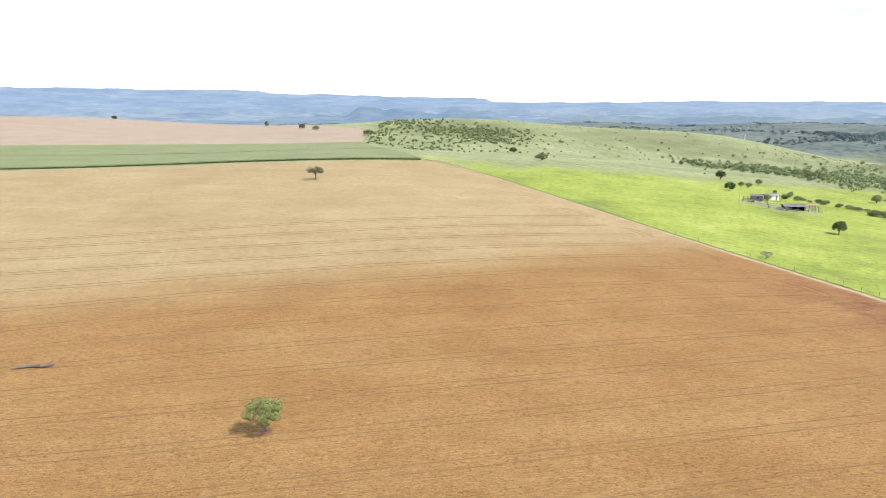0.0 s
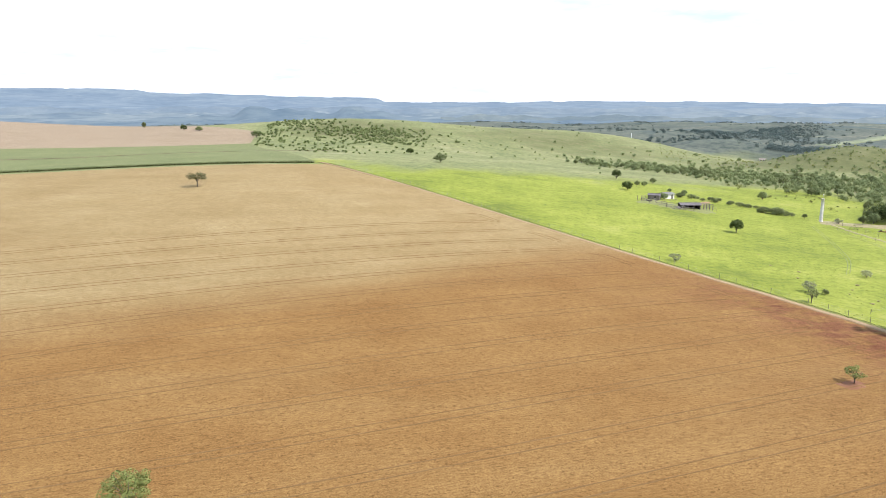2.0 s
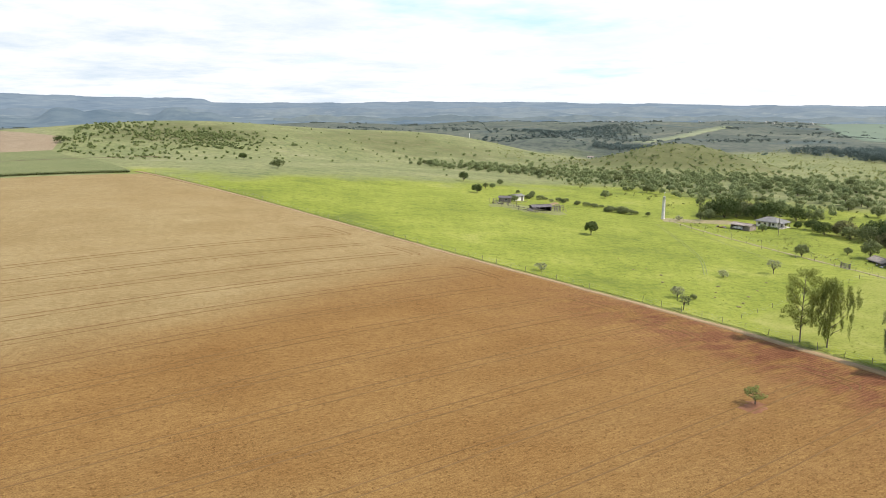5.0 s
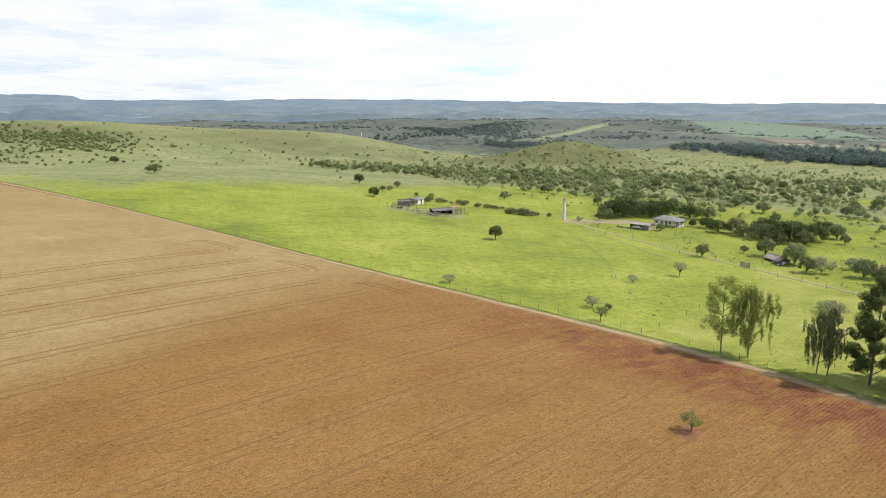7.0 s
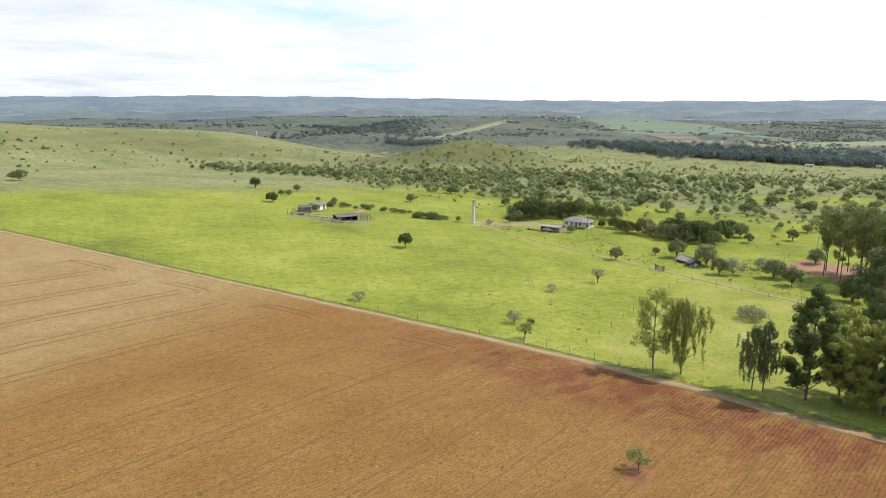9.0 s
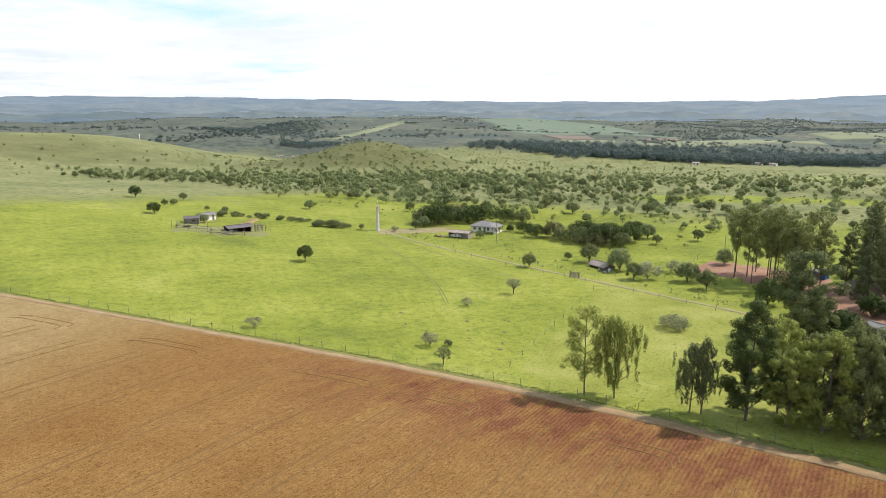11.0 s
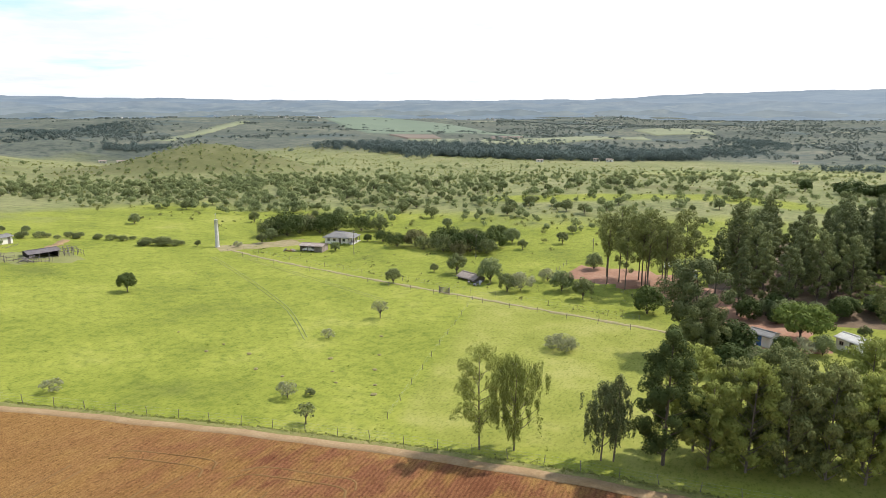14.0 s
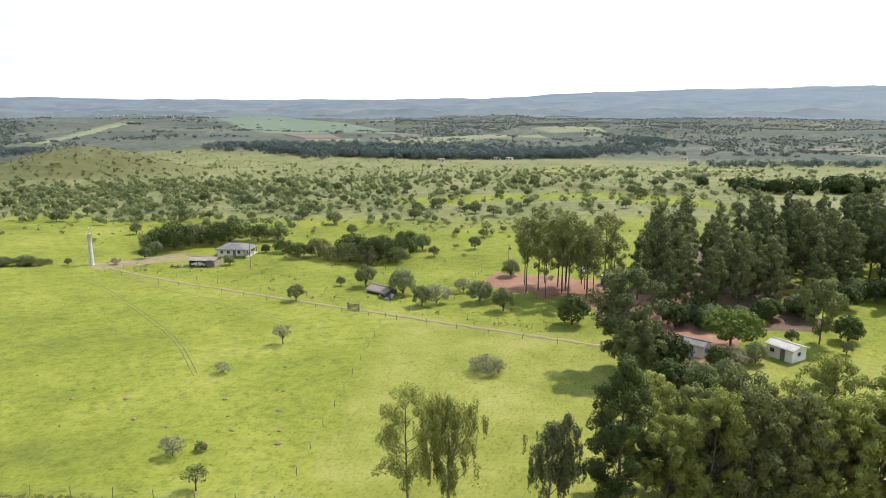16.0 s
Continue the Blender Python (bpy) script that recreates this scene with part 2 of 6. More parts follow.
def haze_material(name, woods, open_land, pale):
    """Hills kilometres away: the plain backdrop, dark woods and paler open land, with the air's haze painted in as a
    glow.
    """
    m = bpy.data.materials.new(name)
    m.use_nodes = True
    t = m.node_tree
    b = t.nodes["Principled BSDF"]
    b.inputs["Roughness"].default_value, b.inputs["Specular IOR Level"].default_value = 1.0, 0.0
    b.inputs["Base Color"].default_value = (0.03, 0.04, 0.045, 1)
    # the emission colour carries the haze, so the hills glow by themselves
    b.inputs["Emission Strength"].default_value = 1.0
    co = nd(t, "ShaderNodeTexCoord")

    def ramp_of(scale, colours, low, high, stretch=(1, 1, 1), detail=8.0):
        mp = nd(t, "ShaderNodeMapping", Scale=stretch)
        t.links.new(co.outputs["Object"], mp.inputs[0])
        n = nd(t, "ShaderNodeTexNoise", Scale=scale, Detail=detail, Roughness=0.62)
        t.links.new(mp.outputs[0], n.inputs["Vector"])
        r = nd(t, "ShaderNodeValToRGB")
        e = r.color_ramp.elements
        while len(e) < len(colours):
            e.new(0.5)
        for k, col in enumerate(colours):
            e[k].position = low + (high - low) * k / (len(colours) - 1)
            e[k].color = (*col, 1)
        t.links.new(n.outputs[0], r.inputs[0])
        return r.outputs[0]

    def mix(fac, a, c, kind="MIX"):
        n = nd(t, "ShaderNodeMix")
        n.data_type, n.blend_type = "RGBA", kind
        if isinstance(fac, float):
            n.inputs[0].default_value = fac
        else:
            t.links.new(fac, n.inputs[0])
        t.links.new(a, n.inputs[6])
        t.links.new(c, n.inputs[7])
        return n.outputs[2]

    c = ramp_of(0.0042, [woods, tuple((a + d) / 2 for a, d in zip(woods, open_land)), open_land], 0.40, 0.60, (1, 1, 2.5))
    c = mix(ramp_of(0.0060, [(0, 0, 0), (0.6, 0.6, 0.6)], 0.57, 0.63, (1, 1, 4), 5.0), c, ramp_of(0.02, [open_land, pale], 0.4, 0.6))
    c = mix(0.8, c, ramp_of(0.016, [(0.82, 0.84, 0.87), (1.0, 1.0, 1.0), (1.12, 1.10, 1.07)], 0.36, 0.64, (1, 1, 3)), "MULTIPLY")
    # air: how far the painted haze pales the hills
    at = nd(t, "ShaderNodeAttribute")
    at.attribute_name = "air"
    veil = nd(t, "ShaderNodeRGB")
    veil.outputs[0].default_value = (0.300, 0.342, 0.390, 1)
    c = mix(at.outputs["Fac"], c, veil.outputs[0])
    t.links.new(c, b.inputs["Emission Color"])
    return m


def field_material(name, pale, brown, big, angle, rows=True):
    """Ripe stubble: pale where it stands thick, browner where the soil shows ("bare"), darkened by the fence for red
    soil and painted tree shadow ("red"); long blotches, drill rows and straw on top.
    """
    m = material(name, pale, scale=0.05, rough=0.95, bump=0, detail=9.0, low=0.33, high=0.68, spec=0.1)
    t = m.node_tree
    b = t.nodes["Principled BSDF"]
    src = b.inputs["Base Color"].links[0].from_socket
    co = nd(t, "ShaderNodeTexCoord")

    def noise_of(scale, stretch, detail=6.0, turned=True):
        mp = nd(t, "ShaderNodeMapping", Scale=stretch, Rotation=(0, 0, angle if turned else 0))
        t.links.new(co.outputs["Object"], mp.inputs[0])
        n = nd(t, "ShaderNodeTexNoise", Scale=scale, Detail=detail, Roughness=0.65)
        t.links.new(mp.outputs[0], n.inputs["Vector"])
        return n.outputs[0]

    def ramp(value, lo, hi, c0, c1):
        r = nd(t, "ShaderNodeValToRGB")
        r.color_ramp.elements[0].position, r.color_ramp.elements[1].position = lo, hi
        r.color_ramp.elements[0].color, r.color_ramp.elements[1].color = (*c0, 1), (*c1, 1)
        t.links.new(value, r.inputs[0])
        return r.outputs[0]

    def mix(fac, a, c, kind="MIX"):
        k = nd(t, "ShaderNodeMix")
        k.data_type, k.blend_type = "RGBA", kind
        if isinstance(fac, float):
            k.inputs[0].default_value = fac
        else:
            t.links.new(fac, k.inputs[0])
        t.links.new(a, k.inputs[6])
        t.links.new(c, k.inputs[7])
        return k.outputs[2]

    at = nd(t, "ShaderNodeAttribute")
    at.attribute_name = "bare"
    edge = nd(t, "ShaderNodeMath")
    edge.operation = "MULTIPLY_ADD"
    edge.inputs[1].default_value = 0.7
    t.links.new(noise_of(1.0, (0.010, 0.06, 1), 8.0), edge.inputs[0])
    shift = nd(t, "ShaderNodeMath")
    shift.operation = "ADD"
    shift.inputs[1].default_value = -0.35
    t.links.new(at.outputs["Fac"], shift.inputs[0])
    t.links.new(shift.outputs[0], edge.inputs[2])
    edge.use_clamp = True
    c = mix(edge.outputs[0], src, ramp(noise_of(0.06, (1, 1, 1), 9.0), 0.33, 0.68, brown[0], brown[1]))
    # red: redder soil with the tree row's shadow painted into the colour
    ar = nd(t, "ShaderNodeAttribute")
    ar.attribute_name = "red"
    rough = nd(t, "ShaderNodeMath")
    rough.operation = "MULTIPLY"
    rough.use_clamp = True
    wide = nd(t, "ShaderNodeMapRange")
    for key, value in (("From Min", 0.38), ("From Max", 0.58)):
        wide.inputs[key].default_value = value
    t.links.new(noise_of(0.25, (0.6, 1.5, 1), 7.0), wide.inputs[0])
    t.links.new(ar.outputs["Fac"], rough.inputs[0])
    t.links.new(wide.outputs[0], rough.inputs[1])
    c = mix(rough.outputs[0], c, ramp(noise_of(0.3, (1, 1, 1), 7.0), 0.3, 0.7, (0.125, 0.052, 0.026), (0.185, 0.085, 0.042)))
    c = mix(0.9, c, ramp(noise_of(1.0, (0.014, 0.11, 1)), 0.3, 0.7, big[0], big[1]), "MULTIPLY")
    c = mix(0.9, c, ramp(noise_of(1.5, (0.6, 1.4, 1), 5.0), 0.32, 0.68, (0.82, 0.78, 0.73), (1.15, 1.17, 1.19)), "MULTIPLY")
    # lodged and thin places a stride across, darker where the stalks lie over
    clot = nd(t, "ShaderNodeMath")
    clot.operation = "MULTIPLY"
    clot.inputs[1].default_value = 0.75
    t.links.new(edge.outputs[0], clot.inputs[0])
    c = mix(clot.outputs[0], c, ramp(noise_of(2.2, (0.85, 1.25, 1), 4.0), 0.36, 0.44, (0.56, 0.48, 0.42), (1.05, 1.05, 1.05)), "MULTIPLY")
    fine = noise_of(5.6, (1.0, 1.1, 1), 4.0)
    c = mix(0.95, c, ramp(fine, 0.34, 0.66, (0.66, 0.62, 0.58), (1.28, 1.29, 1.30)), "MULTIPLY")
    if rows:
        mp = nd(t, "ShaderNodeMapping", Rotation=(0, 0, angle))
        t.links.new(co.outputs["Object"], mp.inputs[0])
        w = nd(t, "ShaderNodeTexWave", Scale=0.60, Distortion=0.5, Detail=2.0)
        w.inputs["Detail Scale"].default_value = 1.5
        w.bands_direction = "Y"
        t.links.new(mp.outputs[0], w.inputs["Vector"])
        show = nd(t, "ShaderNodeMath")
        show.operation = "MULTIPLY_ADD"
        show.inputs[1].default_value, show.inputs[2].default_value = 0.32, 0.17
        t.links.new(ar.outputs["Fac"], show.inputs[0])
        c = mix(show.outputs[0], c, ramp(w.outputs[0], 0.1, 0.7, (0.72, 0.66, 0.62), (1.09, 1.10, 1.11)), "MULTIPLY")
    t.links.new(c, b.inputs["Base Color"])
    bp = nd(t, "ShaderNodeBump", Strength=0.25, Distance=0.12)
    t.links.new(fine, bp.inputs["Height"])
    t.links.new(bp.outputs[0], b.inputs["Normal"])
    return m


M_GROUND = ground_material()
M_FIELD = field_material("ripe_stubble", [(0.234, 0.168, 0.078), (0.264, 0.197, 0.096), (0.296, 0.230, 0.120)], [(0.186, 0.103, 0.034), (0.228, 0.136, 0.049)], [(0.93, 0.90, 0.87), (1.07, 1.08, 1.09)], -0.17)
M_CROP = field_material("green_crop", [(0.134, 0.152, 0.067), (0.178, 0.192, 0.089)], [(0.134, 0.152, 0.067), (0.178, 0.192, 0.089)], [(0.92, 0.95, 0.9), (1.08, 1.05, 1.05)], -0.12, False)
M_FARFIELD = field_material("far_stubble", [(0.240, 0.184, 0.126), (0.288, 0.228, 0.162)], [(0.240, 0.184, 0.126), (0.288, 0.228, 0.162)], [(0.92, 0.92, 0.9), (1.08, 1.06, 1.05)], -0.12, False)
M_RED = material("red_soil", [(0.130, 0.052, 0.026), (0.180, 0.078, 0.038), (0.235, 0.118, 0.058)], scale=0.25, bump=0.6, bump_scale=3.0)
M_YARD = material("trodden_red_earth", [(0.205, 0.098, 0.060), (0.275, 0.145, 0.092), (0.335, 0.205, 0.140)], scale=0.18, bump=0.3, bump_scale=3.0)
M_ROAD = material("dusty_track", [(0.176, 0.178, 0.062), (0.240, 0.198, 0.104), (0.320, 0.258, 0.158)], scale=0.5, bump=0.2, bump_scale=4.0)
M_SAND = material("sandy_verge", [(0.205, 0.130, 0.062), (0.265, 0.176, 0.092), (0.325, 0.232, 0.134)], scale=0.35, bump=0.5, bump_scale=4.0)
M_RUT = material("wheel_rut_soil", [(0.128, 0.071, 0.030), (0.205, 0.127, 0.056)], scale=0.5, bump=0.4, bump_scale=5.0, rough=1.0, spec=0.03)
M_BARK = material("grey_bark", [(0.055, 0.043, 0.032), (0.115, 0.094, 0.074), (0.185, 0.156, 0.126)], scale=1.6, bump=0.5, bump_scale=9.0, stretch=(1, 1, 0.25))
M_BARK_PALE = material("pale_smooth_bark", [(0.090, 0.070, 0.052), (0.165, 0.135, 0.105), (0.250, 0.215, 0.172)], scale=1.2, bump=0.2, bump_scale=6.0, stretch=(1, 1, 0.3))
M_EUC = leaf_material("eucalyptus_leaf", (0.114, 0.130, 0.052), (0.306, 0.325, 0.112), 0.24)
# darker copy of the eucalyptus leaf, with shade put into its colour
M_GROVE = leaf_material("shaded_eucalyptus_leaf", (0.066, 0.083, 0.042), (0.244, 0.268, 0.108), 0.2)
# pale leaf, its colour brightened further to stand in for sunlit crowns
M_EUC_PALE = leaf_material("pale_lit_eucalyptus_leaf", (0.175, 0.200, 0.050), (0.345, 0.375, 0.098), 0.28)
M_DARKLEAF = leaf_material("dark_evergreen_leaf", (0.042, 0.062, 0.023), (0.108, 0.136, 0.042), 0.14)
M_LEAF = leaf_material("savanna_leaf", (0.122, 0.144, 0.062), (0.236, 0.260, 0.114), 0.36)
# savanna leaf: its own green, lightened further to allow for haze
M_SAVLEAF = leaf_material("savanna_crown_leaf", (0.168, 0.203, 0.096), (0.290, 0.328, 0.150), 0.44)
M_MINT = leaf_material("mint_green_leaf", (0.160, 0.195, 0.062), (0.320, 0.350, 0.118), 0.4)
# far woods: distance haze mixed into the leaf colour
M_FARWOOD = leaf_material("haze_tinted_wood_leaf", (0.122, 0.148, 0.136), (0.186, 0.210, 0.182), 0.4)
# valley meadow and crop: haze painted in as muted, bluer base colours
M_FARMEADOW = material("haze_muted_meadow", [(0.136, 0.156, 0.088), (0.172, 0.188, 0.106), (0.206, 0.214, 0.130)], scale=0.02, bump=0)
M_FARCROP = material("haze_muted_crop", [(0.110, 0.150, 0.104), (0.138, 0.172, 0.118)], scale=0.01, bump=0)
M_LITTER = material("red_earth_and_leaf_litter", [(0.070, 0.044, 0.026), (0.120, 0.078, 0.046), (0.175, 0.120, 0.070)], scale=0.25, bump=0.5, bump_scale=4.0)
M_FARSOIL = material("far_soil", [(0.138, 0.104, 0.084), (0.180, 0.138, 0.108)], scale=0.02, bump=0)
M_RANK = leaf_material("rank_grass_blade", (0.205, 0.220, 0.072), (0.340, 0.345, 0.135), 0.5, 0.8)
M_TRACK = material("flattened_grass", [(0.166, 0.190, 0.034), (0.212, 0.232, 0.044)], scale=0.4, bump=0, rough=1.0, spec=0.05)
M_TRODDEN = material("trodden_grass_and_dung", [(0.128, 0.132, 0.048), (0.178, 0.186, 0.058), (0.212, 0.194, 0.094)], scale=0.25, bump=0.4, bump_scale=4.0)
M_DRY = leaf_material("dry_grass_blade", (0.160, 0.140, 0.055), (0.310, 0.270, 0.120), 0.4, 0.8)
M_VERGE = material("rough_verge_grass", [(0.120, 0.130, 0.036), (0.190, 0.185, 0.058), (0.245, 0.205, 0.085)], scale=0.5, bump=0.4, bump_scale=4.0)
M_BRIGHT = leaf_material("fresh_leaf", (0.090, 0.130, 0.032), (0.200, 0.250, 0.062), 0.3)
M_SHRUB = leaf_material("hill_shrub_leaf", (0.165, 0.200, 0.082), (0.270, 0.308, 0.128), 0.5)
M_GREYLEAF = leaf_material("grey_thorn_leaf", (0.225, 0.235, 0.135), (0.420, 0.420, 0.270), 0.5)
M_OLIVELEAF = leaf_material("dry_olive_leaf", (0.115, 0.112, 0.054), (0.225, 0.212, 0.104), 0.35)
# river forest: leaf colour blued to stand in for haze
M_FOREST = leaf_material("haze_tinted_forest_leaf", (0.066, 0.094, 0.094), (0.140, 0.176, 0.160), 0.3)
M_TUFT = leaf_material("grass_tuft_leaf", (0.150, 0.182, 0.038), (0.262, 0.288, 0.066), 0.5)
M_TUFT_FLAT = material("meadow_grass", [(0.120, 0.150, 0.040), (0.190, 0.205, 0.060), (0.240, 0.230, 0.085)], scale=0.02, bump=0.2)
M_STRAW = leaf_material("straw", (0.210, 0.115, 0.045), (0.420, 0.285, 0.130), 0.4, 0.8)
M_WHITE = material("old_whitewash", [(0.60, 0.57, 0.50), (0.74, 0.72, 0.67), (0.80, 0.79, 0.76)], scale=0.8, bump=0.15, bump_scale=6.0)
M_CONCRETE = material("weathered_concrete", [(0.36, 0.34, 0.31), (0.49, 0.47, 0.44), (0.60, 0.59, 0.56)], scale=0.9, bump=0.2, bump_scale=8.0)
M_ROOF = material("grey_fibre_cement_roof", [(0.130, 0.124, 0.120), (0.195, 0.187, 0.182), (0.265, 0.256, 0.250)], scale=0.6, bump=0.4, bump_scale=6.0, stretch=(1, 4, 1))
M_ROOF_DARK = material("old_violet_grey_roof", [(0.090, 0.078, 0.084), (0.135, 0.118, 0.124), (0.190, 0.170, 0.174)], scale=0.7, bump=0.4, bump_scale=6.0)
M_ROOF_BROWN = material("stained_brown_roof", [(0.190, 0.145, 0.120), (0.300, 0.245, 0.215), (0.400, 0.345, 0.315)], scale=0.7, bump=0.4, bump_scale=6.0)
M_TILE = material("red_roof_tile", [(0.300, 0.120, 0.075), (0.400, 0.190, 0.130)], scale=0.8, bump=0.3, bump_scale=6.0)
M_WOOD = material("weathered_grey_wood", [(0.105, 0.088, 0.074), (0.190, 0.165, 0.145), (0.270, 0.245, 0.225)], scale=1.3, bump=0.5, bump_scale=9.0, stretch=(1, 1, 0.2))
M_DARK = material("near_black_wood", [(0.022, 0.018, 0.016), (0.048, 0.040, 0.036)], scale=1.5, bump=0.3)
M_GLASS = material("dark_window_glass", [(0.015, 0.018, 0.022), (0.030, 0.034, 0.040)], scale=1.0, bump=0, rough=0.1, spec=0.6)
M_BLUE = material("blue_paint", [(0.040, 0.110, 0.300), (0.055, 0.150, 0.400)], scale=0.8, bump=0.1, rough=0.5)
M_METAL = material("galvanised_wire", [(0.25, 0.25, 0.25), (0.35, 0.35, 0.35)], scale=3.0, bump=0, rough=0.45, metal=0.8)
M_CARWHITE = material("white_car_paint", [(0.70, 0.70, 0.70), (0.76, 0.76, 0.76)], scale=2.0, bump=0, rough=0.3, spec=0.5)
M_RUBBER = material("black_rubber", [(0.015, 0.015, 0.015), (0.03, 0.03, 0.03)], scale=3.0, bump=0.1)
M_TERMITE = material("termite_earth", [(0.165, 0.150, 0.062), (0.250, 0.205, 0.098)], scale=1.5, bump=0.6, bump_scale=7.0)


# ---- lie of the land ----
def soft_step(v, lo, hi):
    u = np.clip((np.asarray(v, float) - lo) / (hi - lo), 0, 1)
    return u * u * (3 - 2 * u)


# broad swells and hollows: centre x, y, breadth, rise
HILLS = [
    (-420, 640, 260, 45.5), (-180, 760, 200, 5.3), (30, 640, 110, 29.8), (170, 690, 130, 7.2),
    (330, 720, 75, 8.8), (240, 700, 90, 18.1), (465, 825, 62, 23.5), (420, 690, 90, -11.4),
    (560, 900, 150, -10.3), (500, 1100, 180, 38.7), (60, 480, 160, -12.4), (-150, 420, 200, -6.9),
]
HILLS += [
    (20, 300, 140, 26.9), (150, 230, 110, -16.3), (110, 390, 110, 1.3), (250, 330, 150, 7.7),
    (230, 150, 120, 1.8), (80, 130, 120, 3.9), (-60, 120, 150, -12.9), (383, 478, 42, 21.0),
    (450, 1000, 220, -22.5), (420, 1350, 300, 3.0), (1250, 1500, 420, 18.6), (300, 480, 170, -3.2),
    (520, 350, 220, -21.2), (600, 620, 220, 24.1), (420, 130, 180, 11.4), (800, 400, 350, 1.6),
    (-100, -100, 250, 8.2), (250, -100, 250, -6.7),
]


def height(x, y):
    x, y = np.asarray(x, float), np.asarray(y, float)
    r = np.hypot(x - 20, y - 60)
    z = -25 * soft_step(r, 250, 1000)
    for a, b, s, h in HILLS:
        z = z + h * np.exp(-((x - a) ** 2 + (y - b) ** 2) / (2 * s * s))
    k = soft_step(r, 500, 1400)
    return z + k * (5 * np.sin(x / 170 + y / 310) * np.sin(y / 230 - x / 400 + 1) + 3 * np.sin(x / 61 - y / 97) * np.sin(y / 71 + 2))


def ground_at(x, y):
    return float(height(x, y))


def fence_x(y):
    """The line of the fence between the stubble field and the pasture."""
    u = np.maximum((np.asarray(y, float) - 200) / 100, -1.0)
    below = np.minimum((np.asarray(y, float) - 100) / 100, 0.0)
    return 60.06 - 54.98 * u - 8.37 * u**2 + 6.39 * u**3 - 19.1 * below


def np_mesh(name, verts, faces, mat, smooth=False, normals=None):
    """A mesh from arrays; all faces have the same number of corners."""
    verts, faces = np.asarray(verts, np.float32), np.asarray(faces, np.int32)
    me = bpy.data.meshes.new(name)
    n, k = faces.shape
    me.vertices.add(len(verts))
    me.vertices.foreach_set("co", verts.ravel())
    me.loops.add(n * k)
    me.loops.foreach_set("vertex_index", faces.ravel())
    me.polygons.add(n)
    me.polygons.foreach_set("loop_start", np.arange(0, n * k, k, dtype=np.int32))
    me.update(calc_edges=True)
    if smooth:
        me.polygons.foreach_set("use_smooth", np.ones(n, bool))
    me.materials.append(mat)
    if normals is not None:
        me.polygons.foreach_set("use_smooth", np.ones(n, bool))
        me.normals_split_custom_set_from_vertices(normals)
    return me


def grid_faces(nu, nv):
    """Quads of a grid of nu by nv points, numbered row by row along u."""
    a = (np.arange(nv - 1)[:, None] * nu + np.arange(nu - 1)).ravel()
    return np.stack([a, a + 1, a + nu + 1, a + nu], 1)


def build_ground():
    radii = np.r_[np.arange(3, 420, 6.0), 420 * (4750 / 420) ** (np.arange(1, 71) / 70)]
    turns = np.arange(400) / 400 * 2 * np.pi
    x = np.r_[20.0, (20 + radii[:, None] * np.sin(turns)).ravel()]
    y = np.r_[60.0, (60 + radii[:, None] * np.cos(turns)).ravel()]
    verts = np.stack([x, y, height(x, y)], 1)
    na, nr = len(turns), len(radii)
    i, j = np.meshgrid(np.arange(nr - 1), np.arange(na), indexing="ij")
    a, b = 1 + i * na + j, 1 + i * na + (j + 1) % na
    quads = np.stack([a, a + na, b + na, b], -1).reshape(-1, 4)
    hub = np.stack([np.zeros(na, int), 1 + np.arange(na), 1 + (np.arange(na) + 1) % na, 1 + (np.arange(na) + 1) % na], 1)
    me = bpy.data.meshes.new("ground")
    me.from_pydata(verts.tolist(), [], quads[:, ::-1].tolist() + [h[:3][::-1].tolist() for h in hub])
    me.polygons.foreach_set("use_smooth", np.ones(len(me.polygons), bool))
    me.materials.append(M_GROUND)
    r = np.hypot(x - 20, y - 60)
    # grazed pasture beside the fence thins out towards the hill and the savanna
    across = x - fence_x(np.clip(y, 0, 330))
    lush = soft_step(across, -40, -10) * (1 - soft_step(y - 0.12 * x, 235, 385)) * (1 - 0.82 * soft_step(x + 0.2 * y, 245, 335)) * (1 - soft_step(r, 300, 560))
    # the haze-tinted far colours set in with distance
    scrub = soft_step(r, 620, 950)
    heath = np.exp(-((x - 383) ** 2 + (y - 480) ** 2) / (2 * 62**2)) + 0.75 * np.exp(-(((x - 10) / 60) ** 2 + ((y - 560) / 60) ** 2)) + 0.62 * np.exp(-(((x - 190) / 130) ** 2 + ((y - 590) / 110) ** 2))
    # a strip of fresh grass and a patch of bare grey brush out on the savanna
    strip_x = np.interp(y, [85, 132, 191, 240], [318, 342, 312, 290])
    lush = np.maximum(lush, 0.9 * np.exp(-((x - strip_x) / 16) ** 2) * soft_step(y, 70, 90) * (1 - soft_step(y, 200, 240)))
    heath = heath + 0.75 * np.exp(-((x - 366 - 0.35 * (y - 130)) / 20) ** 2) * soft_step(y, 85, 105) * (1 - soft_step(y, 155, 185))
    heath = heath + 0.6 * np.exp(-((x - 465) ** 2 + (y - 825) ** 2) / (2 * 70**2))
    # the paddock beyond the cross fence is grazed shorter
    grazed = 0.85 * soft_step(128.2 + 0.314 * (x - 99.5) - y, -4, 6) * soft_step(across, 0, 6) * (1 - soft_step(x, 150, 175))
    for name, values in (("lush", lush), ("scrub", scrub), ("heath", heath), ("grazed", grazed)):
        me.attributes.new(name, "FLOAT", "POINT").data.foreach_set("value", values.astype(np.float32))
    tagged(new("ground", me), "rolling grassland with bright green pasture and dull savanna grass", "ground", kind="structure")


